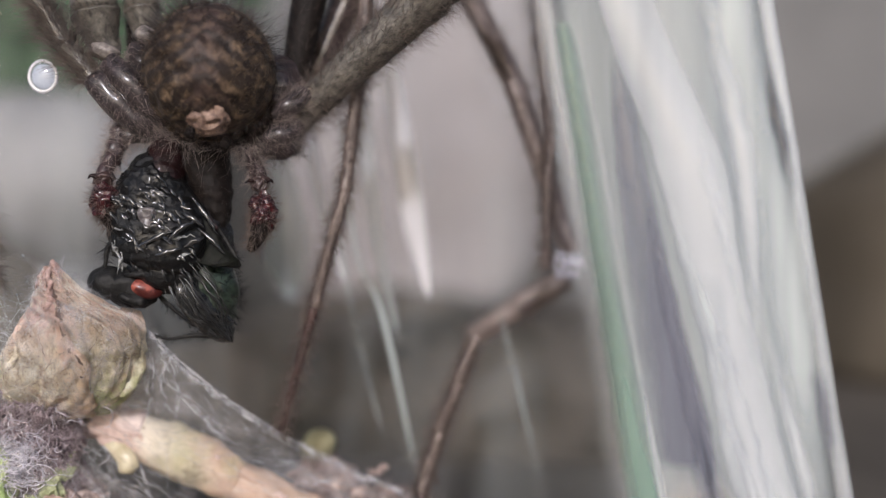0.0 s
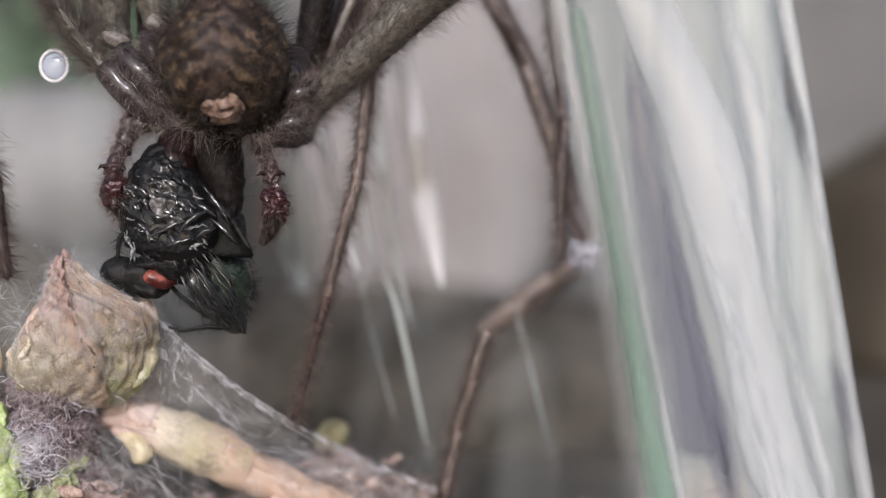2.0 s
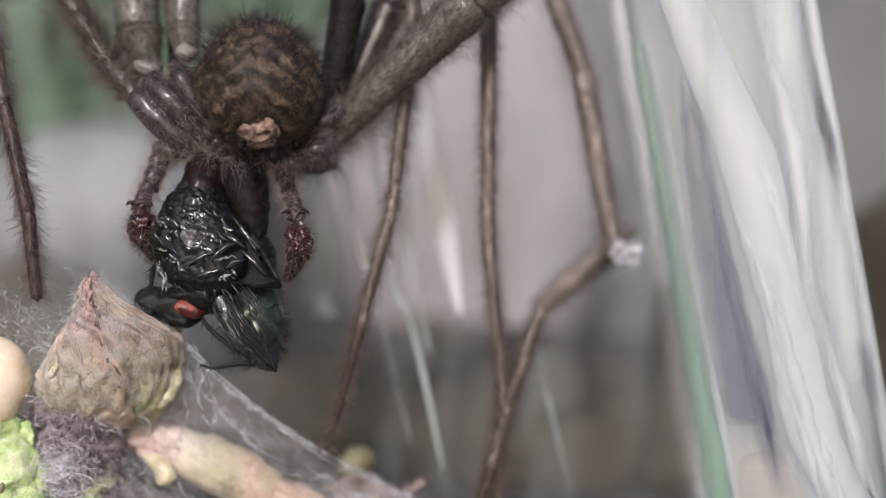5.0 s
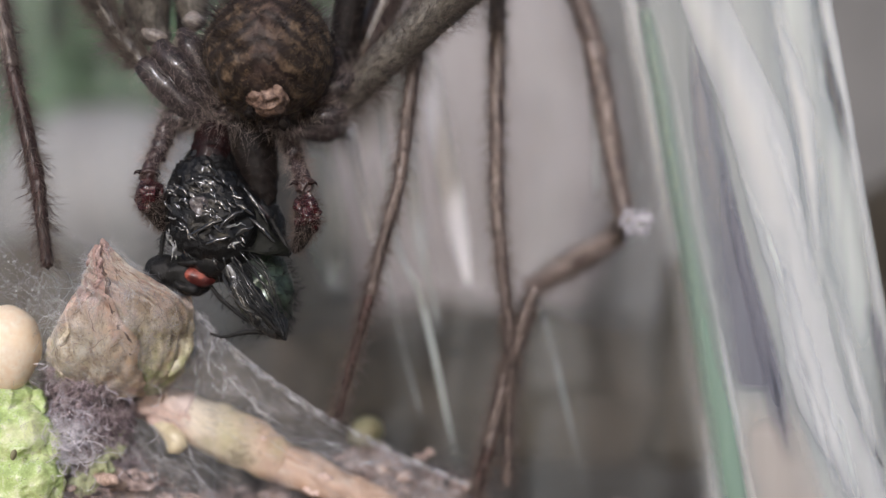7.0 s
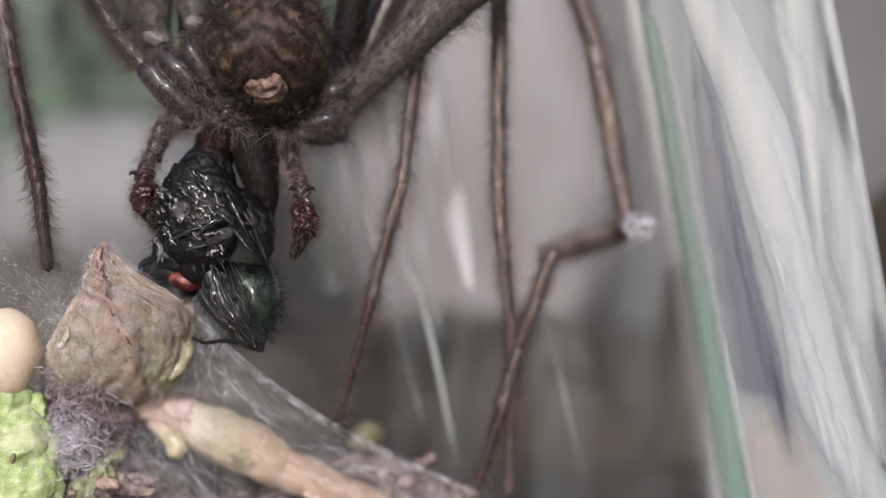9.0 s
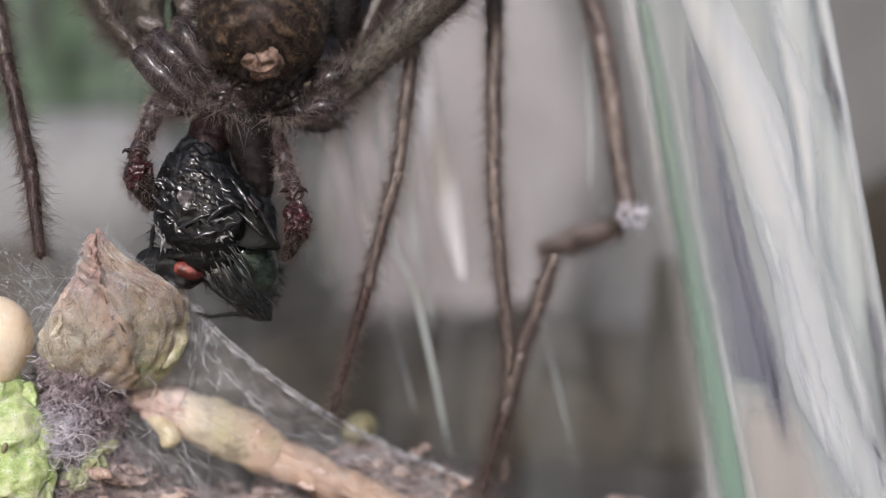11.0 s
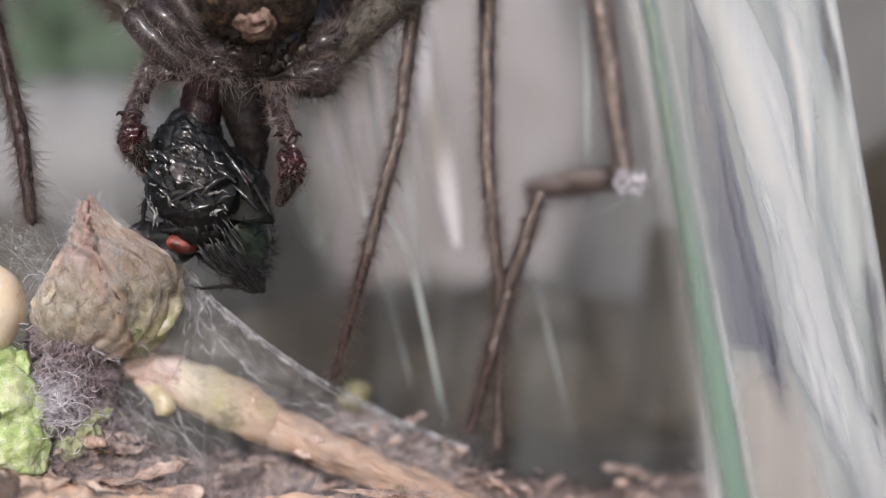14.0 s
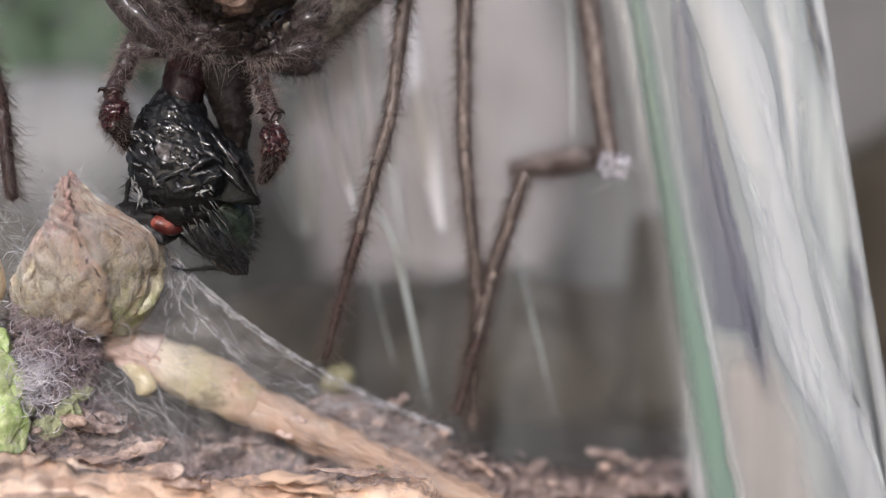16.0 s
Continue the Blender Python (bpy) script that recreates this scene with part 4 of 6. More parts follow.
def felt_ball():
    c = Vector((-17.82, 3.40, 8.71))
    ball = thing("felt_tuft", c, "purplish woolly plant tuft wrapped in silk curls", "plant tuft")
    bm = bmesh.new()
    blob(bm, c + Vector((0.2, 0.9, 0.2)), (1.9, 1.5, 2.9), (0, -10, 0), 5, 0.6, 0.6)
    blob(bm, c + Vector((0.4, 1.8, -3.4)), (2.0, 1.6, 1.8), (0, 0, 0), 4, 0.6, 0.6)
    blob(bm, (-17.15, 3.0, 10.55), (1.75, 1.1, 1.0), (0, 18, 0), 5, 0.5, 0.5)
    for v in bm.verts:
        v.co += wobble(v.co, 0.3, 0.25)
    part("body", bm, PURPLE, ball)
    rng = random.Random(14)
    bm = bmesh.new()
    for _ in range(520):
        low = rng.random() < 0.82
        p = c + (Vector((rng.gauss(-0.25, 0.6), -0.9 + rng.gauss(0, 0.3), rng.gauss(-1.3, 0.65))) if low else Vector((rng.gauss(0.2, 1.3), -0.8 + rng.gauss(0, 0.4), rng.gauss(0.3, 1.8))))
        rad, ang, w = rng.uniform(0.15, 0.9), rng.uniform(0, 6.28), rng.uniform(0.008, 0.022)
        tilt = Euler((rng.uniform(0.9, 2.2), rng.uniform(-0.7, 0.7), 0)).to_matrix()
        pts = [p + tilt @ Vector((math.cos(ang + k) * rad, math.sin(ang + k) * rad * 0.8, 0.15 * k)) for k in np.linspace(0, rng.uniform(0.6, 2.6), 6)]
        pts = [q + wobble(q, 0.4, 0.12) for q in pts]
        tube(bm, pts, [w] * 6, 4, 3)
    tagged(part("curled_silk", bm, CURL, ball, "whitish curled silk"), kind="stuff")
    for dx, dz, q in ((-0.35, -1.0, 1.0), (0.1, -1.7, 1.1), (-0.6, -1.6, 0.8)):
        bm = bmesh.new()
        blob(bm, c + Vector((dx, -0.75, dz)), (q, 0.6, q * 1.1), (0, 0, 0), 4, 0.4, 0.6)
        part("silk_film", bm, FILM, ball, "milky silk wrapping").visible_shadow = False
    bm = bmesh.new()
    hairs(bm, roots_on_blob(3000, c + Vector((0.2, 0.8, 0.3)), (1.95, 1.55, 2.9), (0, -10, 0), rng, lambda u: u.y < 0.3), 0.6, 0.03, 1.1, 1.0, rng)
    hairs(bm, roots_on_blob(1500, c + Vector((0.4, 1.7, -3.4)), (2.0, 1.6, 1.8), (0, 0, 0), rng, lambda u: u.y < 0.3), 0.7, 0.03, 1.1, 1.0, rng)
    hairs(bm, roots_on_blob(1300, (-17.15, 2.9, 10.55), (1.8, 1.15, 1.05), (0, 18, 0), rng, lambda u: u.y < 0.3), 0.45, 0.022, 1.2, 1.2, rng)
    tagged(part("wool", bm, WOOL, ball, "purple-brown wool"), kind="stuff")
    for p, r in (((-16.65, 2.80, 5.98), 0.8), ((-16.25, 3.20, 6.72), 0.6), ((-17.39, 2.60, 5.22), 0.9), ((-18.6, 2.5, 6.1), 0.7), ((-16.0, 3.4, 7.5), 0.35)):
        bm = bmesh.new()
        blob(bm, Vector(p) + Vector((0, 0.5, 0)), (r * 0.8, r * 0.5, r * 0.6), (0, rng.uniform(-40, 40), 0), 4, 0.35, 0.3)
        part("bud_leaf", bm, MOSS, ball, "small olive-green leaf bit")


felt_ball()


def moss_bud():
    c = Vector((-20.51, 2.00, 7.45))
    bud = thing("leaf_bud", c, "bright lime green crinkled leaf bud", "leaf bud")
    rng = random.Random(4)
    for dx, dz, r in ((0, 0, 1.9), (-0.6, 1.9, 1.5), (0.5, -1.9, 1.7), (-1.6, -1.2, 2.0), (0.6, 1.6, 0.9), (0.9, -0.3, 1.2), (0.9, -2.4, 1.4)):
        bm = bmesh.new()
        blob(bm, c + Vector((dx, rng.uniform(0, 0.8), dz)), (r, r * 0.7, r), (0, rng.uniform(-20, 20), 0), 5, 0.3, 0.8)
        for v in bm.verts:
            v.co += wobble(v.co, 0.3, 0.08) + wobble(v.co, 0.12, 0.04)
        part("lobe", bm, LIME, bud)
    bm = bmesh.new()
    hairs(bm, roots_on_blob(900, c + Vector((-0.2, 0.3, 0)), (2.1, 1.6, 3.4), (0, 0, 0), rng, lambda u: u.y < 0.2), 0.5, 0.006, 1.0, 1.2, rng)
    tagged(part("fuzz", bm, SILK, bud, "fine whitish fuzz"), kind="stuff")
    p = Vector((-19.67, 0.30, 7.11))
    bm = bmesh.new()
    blob(bm, p, (0.13, 0.2, 0.26), (0, 10, 0), 2)
    part("pore", bm, OLIVE, bud, "small dark pore")


moss_bud()


def cream_gall():
    c = Vector((-20.83, 2.00, 11.74))
    gall = thing("cream_cocoon", c, "smooth cream oval cocoon beside the husk", "cocoon")
    bm = bmesh.new()
    blob(bm, c, (1.65, 1.5, 2.1), (0, 8, 0), 4, 0.12, 1.2)
    part("shell", bm, CREAM, gall)


cream_gall()


def olive_seed():
    p = Vector((-4.85, 12.00, 6.20))
    seed = thing("seed", p, "dull olive seed lying behind the twig", "seed")
    bm = bmesh.new()
    blob(bm, p, (1.05, 0.9, 0.85), (0, -35, 0), 3, 0.1, 0.8)
    part("hull", bm, OLIVE, seed)
    heap = thing("crumb_heap", (p.x, p.y, 0), "loose heap of brown bark crumbs and soil", "debris", "crumbs round the twig")
    bm = bmesh.new()
    blob(bm, (p.x + 0.4, p.y + 0.2, p.z * 0.45), (2.0, 1.6, p.z * 0.45), (0, 0, 0), 4, 0.5, 0.8)
    part("core", bm, CRUMB, heap)


olive_seed()


# ---- silk web ----
def web():
    rng = random.Random(30)
    sheet = thing("silk_sheet", (-10.53, 5.00, 10.86), "torn greyish sheet of spider silk slung from husk to twig", "spider web")
    top = [Vector(p) for p in ((-12.30, 3.00, 13.61), (-10.31, 4.00, 11.37), (-7.73, 5.00, 9.19), (-4.48, 6.00, 6.94), (-1.64, 6.00, 5.53), (1.19, 6.00, 4.50))]
    low = [Vector(p) for p in ((-13.05, 5.00, 9.46), (-11.09, 5.00, 9.19), (-8.29, 5.00, 6.96), (-5.49, 5.00, 5.58), (-2.71, 5.00, 4.34), (0.07, 5.00, 3.52))]
    t_curve, l_curve = spline(top, 8), spline(low, 8)
    bm = bmesh.new()
    rows = []
    for a, b in zip(t_curve, l_curve):
        row = []
        for k in range(9):
            p = Vector(a) + (Vector(b) - Vector(a)) * (k / 8)
            row.append(bm.verts.new(p + wobble(p, 1.1, 0.35) + Vector((0, 0.8 * math.sin(math.pi * k / 8), 0))))
        rows.append(row)
    for a, b in zip(rows, rows[1:]):
        for k in range(8):
            bm.faces.new((a[k], a[k + 1], b[k + 1], b[k]))
    part("haze", bm, WEB, sheet, "thin greyish silk film")
    bm = bmesh.new()
    for i in range(6):
        off = [p + Vector((rng.gauss(0, 0.08), rng.gauss(0, 0.1), rng.gauss(0, 0.1))) for p in top]
        tube(bm, off, [0.035, 0.03, 0.03, 0.025, 0.025, 0.02], 4, 8, 0.08, 0.6)
    for i in range(85):
        u = rng.random() * (len(t_curve) - 1.01)
        v = min(len(t_curve) - 1.01, max(0, u + rng.gauss(0, 8)))
        a = Vector(t_curve[int(u)]) + Vector((rng.gauss(0, 0.15), 0, rng.gauss(0, 0.15)))
        b = Vector(l_curve[int(v)]).lerp(Vector(t_curve[int(v)]), rng.uniform(0, 0.7))
        strand(bm, a, b, (rng.gauss(0, 0.3), rng.gauss(0.2, 0.2), rng.gauss(-0.25, 0.25)), rng.uniform(0.004, 0.009))
    tagged(part("threads", bm, SILK, sheet, "fine white silk threads"), kind="stuff")
    bm = bmesh.new()
    for pts in ([(-11.98, 3.00, 13.21), (-11.13, 3.40, 12.10), (-11.59, 3.60, 11.00), (-11.82, 4.00, 9.59)], [(-11.13, 3.40, 12.10), (-10.03, 4.00, 10.96), (-8.22, 4.60, 9.52)], [(-12.12, 3.00, 12.94), (-12.11, 3.50, 11.01), (-12.37, 4.00, 9.32)],
                [(-11.35, 3.20, 12.39), (-10.86, 4.00, 10.69), (-11.11, 4.50, 9.25)], [(-11.59, 3.60, 11.00), (-10.35, 4.20, 9.84), (-9.09, 4.80, 8.11)], [(-11.93, 3.00, 12.13), (-11.53, 3.60, 10.73), (-11.41, 4.00, 9.59)]):
        for k in range(3):
            off = [Vector(p) + Vector((rng.gauss(0, 0.12), rng.gauss(0, 0.1), rng.gauss(0, 0.12))) for p in pts]
            tube(bm, off, [0.014, 0.02, 0.016, 0.01][:len(pts)], 5, 8, 0.2, 0.5)
    for i in range(70):
        t = rng.random()
        a = Vector((-13.59, 3.90, 9.33)).lerp(Vector((-1.00, 4.00, 4.43)), t) + Vector((rng.gauss(0, 0.6), 0, rng.gauss(0, 0.5)))
        b = a + Vector((rng.uniform(0.5, 3), rng.uniform(-0.2, 0.3), rng.gauss(-0.8, 0.9)))
        strand(bm, a, b, (0, -0.1, rng.gauss(0, 0.15)), rng.uniform(0.005, 0.012))
    part("rope", bm, SILK, sheet, "thicker silk ropes")

    side = thing("silk_tangle", (-18.77, 1.00, 14.36), "loose tangle of silk threads beside the husk", "spider web")
    bm = bmesh.new()
    for i in range(70):
        a = Vector((-19.44, 2.00, 14.86)) + Vector((rng.uniform(-3, 2.2), rng.uniform(-1, 3), rng.gauss(0.2, 1.0)))
        b = Vector((-17.57, 2.00, 13.27)) + Vector((rng.gauss(-1.2, 1.6), rng.uniform(-1, 2), rng.gauss(-0.3, 1.0)))
        strand(bm, a, b, (0, 0, rng.gauss(-0.2, 0.2)), rng.uniform(0.004, 0.008))
    tagged(part("threads", bm, SILK, side), kind="stuff")
    bm = bmesh.new()
    for i in range(40):
        c = Vector((-19.44, 2.00, 15.12)) + Vector((rng.uniform(-3, 2), rng.uniform(-1, 2), rng.gauss(0, 1.1)))
        blob(bm, c, [rng.uniform(0.03, 0.08)] * 3, detail=1)
    tagged(part("specks", bm, SILK, side, "tiny white specks"), kind="stuff")

    under = thing("silk_strands", (-14.17, 4.00, 6.03), "loose silk strands hanging below the twig", "spider web")
    bm = bmesh.new()
    for i in range(50):
        a = Vector((-15.41, 4.00, 7.67)) + Vector((rng.gauss(0, 1.2), rng.uniform(-0.6, 1.5), rng.gauss(0, 1.0)))
        b = Vector((-12.79, 4.00, 4.39)) + Vector((rng.gauss(0, 2.0), rng.uniform(-0.6, 1.5), rng.gauss(0, 1.2)))
        strand(bm, a, b, (rng.gauss(0, 0.4), 0, rng.gauss(0, 0.4)), rng.uniform(0.006, 0.016))
    tagged(part("threads", bm, SILK, under), kind="stuff")
    bm = bmesh.new()
    grid = [[bm.verts.new(Vector((-19.0 + 1.1 * i, 3.2 + 0.35 * math.sin(i * 1.3 + k), 8.6 - 0.42 * i - k * (0.55 + 0.02 * i))) + wobble((i, k, 3), 1.7, 0.4)) for k in range(9)] for i in range(15)]
    for a, b in zip(grid, grid[1:]):
        for k in range(8):
            bm.faces.new((a[k], a[k + 1], b[k + 1], b[k]))
    part("haze", bm, MIST, under, "thin greyish silk film").visible_shadow = False
    bm = bmesh.new()
    grid = [[bm.verts.new(Vector((-21.0 + 1.2 * i, 2.6 + 0.3 * math.sin(i + k * 1.4), 6.2 - 0.17 * i - k * 0.5)) + wobble((i, k, 5), 1.7, 0.4)) for k in range(8)] for i in range(17)]
    for a, b in zip(grid, grid[1:]):
        for k in range(7):
            bm.faces.new((a[k], a[k + 1], b[k + 1], b[k]))
    part("haze", bm, MIST, under, "thin greyish silk film").visible_shadow = False
    bm = bmesh.new()
    grid = []
    for i, (a, b) in enumerate(zip(t_curve, l_curve)):
        a, b = Vector(a), Vector(b) + Vector((-1.2, 0, -2.6))
        a.y = b.y = 3.7
        grid.append([bm.verts.new(a.lerp(b, k / 8) + wobble((i * 0.5, k, 8), 1.9, 0.35)) for k in range(9)])
    for a, b in zip(grid, grid[1:]):
        for k in range(8):
            bm.faces.new((a[k], a[k + 1], b[k + 1], b[k]))
    part("haze", bm, MIST, sheet, "thin greyish silk film").visible_shadow = False


web()


# ---- droplet ----
droplet = thing("water_droplet", (-17.18, 4.00, 25.44), "small round water droplet with a white rim painted as a blurred glint, on a thread", "droplet")


def build_droplet():
    c = Vector((-17.18, 4.00, 25.44))
    # White ring and pale core paint the drop's out-of-focus highlight.
    bm = bmesh.new()
    blob(bm, c, (0.58, 0.2, 0.62), detail=3)
    part("core", bm, DROP_CORE, droplet, "pale bluish core")
    bm = bmesh.new()
    ring = [c + Vector((0.64 * math.cos(a), -0.1, 0.72 * math.sin(a))) for a in np.linspace(0, 2 * math.pi, 25)]
    tube(bm, ring, [0.08] * 25, 8, 2)
    part("rim", bm, DROP_GLINT, droplet, "white rim painted as a blurred glint")


build_droplet()


# ---- spider ----
spider = thing("spider", (-9.20, 4.00, 23.01), "hairy brown spider with a patterned abdomen, feeding on a fly", "spider")


def build_spider():
    rng = random.Random(77)
    # abdomen, pivoting where it joins the front body
    c = Vector((-8.90, 1.50, 25.06))
    pivot = c + Vector((0.3, 2.6, -0.6))
    rad, turn = (2.95, 3.1, 3.12), (0, 0, 0)
    bm = bmesh.new()
    blob(bm, c, rad, turn, 5, 0.12, 0.7, lambda u: 1.0 - 0.10 * max(0, -u.z) ** 2 - 0.04 * abs(u.x) * max(0, u.z))
    # short slanting wrinkles, deepest on the flank away from the dark stripe
    for v in bm.verts:
        d = v.co - c
        fold = 0.45 - abs(noise.noise(Vector((d.x * 0.75, d.y * 0.6, d.z * 2.0 + abs(d.x) * 1.1)))) * 2.2
        v.co += d.normalized() * 0.2 * fold * (0.55 + 0.45 * math.tanh(-d.x))
    abdomen = part("abdomen", bm, ABDOMEN, spider, "brown-gold abdomen with dark chevrons", origin=pivot)
    bm = bmesh.new()
    front = lambda u: u.y < 0.45
    hairs(bm, roots_on_blob(1700, c, rad, turn, rng, front), 0.26, 0.009, 1.6, 0.5, rng)
    tagged(part("golden_fuzz", bm, GOLD_HAIR, abdomen, "short golden fuzz"), kind="stuff")
    bm = bmesh.new()
    hairs(bm, roots_on_blob(1300, c, rad, turn, rng, front), 0.36, 0.008, 1.2, 0.4, rng)
    hairs(bm, roots_on_blob(900, c, rad, turn, rng, lambda u: u.z > 0.0), 1.0, 0.015, 0.25, 0.2, rng)
    patch = Vector((-8.68, -0.40, 22.41))
    hairs(bm, roots_on_blob(150, patch + Vector((0, 0.35, -0.1)), (1.15, 0.5, 0.85), (30, 12, 0), rng, lambda u: u.y < 0), 0.45, 0.010, 1.2, 0.4, rng)
    tagged(part("dark_bristles", bm, DARK_HAIR, abdomen, "dark bristles"), kind="stuff")
    s = Vector((-8.55, -0.40, 22.36))
    bm = bmesh.new()
    aim = Vector(((s.x - c.x) / rad[0], (s.y - c.y) / rad[1], (s.z - c.z) / rad[2])).normalized()
    across = aim.cross(Vector((0, 0, 1))).normalized()
    down = aim.cross(across)
    rings = []
    for i in range(15):
        f = i / 14
        ring = []
        for k in range(48):
            a = 2 * math.pi * k / 48
            edge = 1 + 0.45 * noise.noise(Vector((math.cos(a) * 1.3, math.sin(a) * 1.3, 4))) + 0.2 * noise.noise(Vector((math.cos(a) * 3.5, math.sin(a) * 3.5, 9)))
            u = (aim + (across * math.cos(a) * 0.31 + down * math.sin(a) * 0.35) * f * edge).normalized()
            p = c + Vector((u.x * rad[0], u.y * rad[1], u.z * rad[2]))
            lift = 0.24 * (1 - f ** 2.5) - 0.08 + 0.34 * (1 - f) ** 0.4 * (0.3 - abs(noise.noise(p * 1.7)) * 1.5) + 0.05 * noise.noise(p * 5)
            ring.append(bm.verts.new(p + u * lift))
        rings.append(ring)
    for a, b in zip(rings, rings[1:]):
        for k in range(48):
            bm.faces.new((a[k], a[(k + 1) % 48], b[(k + 1) % 48], b[k]))
    bmesh.ops.remove_doubles(bm, verts=rings[0], dist=0.02)
    part("spinneret_patch", bm, SPOT, abdomen, "pale flesh-coloured patch")
    bm = bmesh.new()
    for dx, dz in ((-1.0, -0.1), (0.55, -0.62)):
        blob(bm, s + Vector((dx, 0.5, dz)), (0.26, 0.25, 0.32), (0, 0, 0), 3, 0.12, 0.25)
    part("spinneret", bm, JAW_DULL, abdomen, "dark spinneret")

    # front body with its hairy brow, and the jaws
    head = Vector((-9.14, 4.20, 23.65))
    bm = bmesh.new()
    blob(bm, head, (3.5, 2.2, 1.75), (0, -6, 0), 4, 0.25, 0.8)
    blob(bm, head + Vector((-2.2, -0.6, 0.5)), (1.2, 1.0, 0.8), (0, 35, 0), 3, 0.15, 0.5)
    blob(bm, head + Vector((2.6, -0.7, 0.1)), (1.3, 1.1, 0.75), (0, -25, 0), 3, 0.15, 0.5)
    blob(bm, (-6.69, 3.40, 22.32), (1.7, 1.0, 0.75), (0, 12, 0), 4, 0.15, 0.5)
    blob(bm, (-11.3, 3.9, 24.6), (1.7, 1.2, 2.2), (0, 0, 0), 4, 0.2, 0.6)
    blob(bm, (-6.4, 4.2, 24.6), (1.5, 1.2, 2.0), (0, 0, 0), 4, 0.2, 0.6)
    for k in range(26):
        u = Vector((rng.uniform(-0.9, 0.9), -0.9, rng.uniform(-0.8, 0.1))).normalized()
        blob(bm, head + Vector((u.x * 3.4, u.y * 2.1, u.z * 1.65)), (rng.uniform(0.2, 0.5), 0.3, rng.uniform(0.15, 0.35)), (0, rng.uniform(-60, 60), 0), 3, 0.15, 0.3)
    front_body = part("front_body", bm, SPIDER, spider, "dark hairy front body")
    bm = bmesh.new()
    hairs(bm, roots_on_blob(1900, head, (3.6, 2.2, 1.8), (0, -6, 0), rng, lambda u: u.y < 0.3), 0.65, 0.008, 0.8, 0.9, rng)
    tagged(part("hair", bm, DARK_HAIR, front_body, "brown hair"), kind="stuff")
    bm = bmesh.new()
    hairs(bm, roots_on_blob(380, head, (3.6, 2.2, 1.8), (0, -6, 0), rng, lambda u: u.y < 0.2 and u.z < 0.2), 0.85, 0.005, 0.8, 1.3, rng)
    hairs(bm, roots_on_blob(150, (-8.75, 2.30, 22.30), (2.9, 1.2, 0.7), (0, 0, 0), rng, lambda u: u.z < 0.1 and u.y < 0.2), 0.8, 0.005, 0.8, 1.3, rng)
    hairs(bm, roots_on_blob(200, (-10.4, 2.1, 22.7), (0.9, 0.6, 0.5), (0, 20, 0), rng, lambda u: u.y < 0.3), 0.8, 0.005, 0.7, 1.3, rng)
    hairs(bm, roots_on_blob(120, (-7.6, 1.9, 22.1), (0.7, 0.5, 0.3), (0, 0, 0), rng, lambda u: u.z < 0.2), 0.85, 0.007, 0.5, 0.8, rng)
    tagged(part("pale_hair", bm, PALE_HAIR, front_body, "pale brow hair"), kind="stuff")
    bm = bmesh.new()
    hairs(bm, roots_on_blob(900, (-6.69, 3.40, 22.32), (1.7, 1.0, 0.75), (0, 12, 0), rng, lambda u: u.y < 0.3), 0.7, 0.007, 0.7, 0.9, rng)
    tagged(part("hair", bm, DARK_HAIR, front_body, "brown hair"), kind="stuff")
    for pts, r in (([(-11.20, 3.60, 22.80), (-11.20, 2.90, 21.70), (-11.25, 2.50, 20.60), (-11.20, 2.40, 19.60)], [0.75, 0.85, 0.95, 0.8]),
                   ([(-9.71, 3.80, 22.58), (-9.33, 3.30, 21.03), (-8.95, 3.00, 19.52), (-8.72, 2.90, 18.25), (-8.61, 2.90, 17.71)], [1.3, 1.12, 0.82, 0.42, 0.15])):
        bm = bmesh.new()
        tube(bm, pts, r, 24, 10, 0.12, 0.4)
        jaw = part("jaw", bm, JAW if r[0] < 1 else JAW_DULL, spider, "glossy red-black jaw" if r[0] < 1 else "dull dark brown jaw")
        bm = bmesh.new()
        hairs(bm, roots_on_tube(220, pts, r, rng), 0.6, 0.007, 0.5, 0.5, rng)
        tagged(part("hair", bm, DARK_HAIR, jaw, "sparse hair"), kind="stuff")

    # feelers: thin upper limb, a spiny collar and a swollen dark red knob
    def feeler(pts, r, bulb, bulb_r, end, origin):
        bm = bmesh.new()
        tube(bm, pts, r, 14, 9, 0.16, 0.35)
        limb = part("feeler", bm, FEELER, spider, "pale-haired feeler with a dark red knob", origin=origin)
        bm = bmesh.new()
        blob(bm, bulb, bulb_r, (0, 0, 0), 5, 0.2, 0.5)
        for v in bm.verts:
            v.co += wobble(v.co, 0.3, 0.12)
        part("knob", bm, PALP, limb, "glossy wine-red knob")
        bm = bmesh.new()
        collar = Vector(pts[-1])
        blob(bm, collar, (0.46, 0.45, 0.42), (0, 15, 0), 4, 0.2, 0.3)
        part("collar", bm, FOOT, limb, "dark spiny collar")
        for dx in (-0.62, -0.3, 0.35, 0.6):
            bm = bmesh.new()
            tube(bm, [collar + Vector((dx * 0.4, -0.2, 0.1)), collar + Vector((dx * 0.8, -0.3, 0.12)), collar + Vector((dx * 1.05, -0.3, -0.02))], [0.14, 0.08, 0.02], 8, 4, 0.05, 0.2)
            part("spur", bm, JAW, limb, "pointed dark spur")
        bm = bmesh.new()
        tube(bm, [bulb, *end], [bulb_r[0] * 0.8, 0.42, 0.2], 12, 6, 0.06, 0.4)
        part("claw", bm, JAW_DULL, limb, "dark tapering end")
        bm = bmesh.new()
        hairs(bm, roots_on_tube(1000, pts, r, rng), 0.75, 0.009, 0.6, 0.6, rng)
        tagged(part("pale_hair", bm, PALE_HAIR, limb, "pale hair"), kind="stuff")
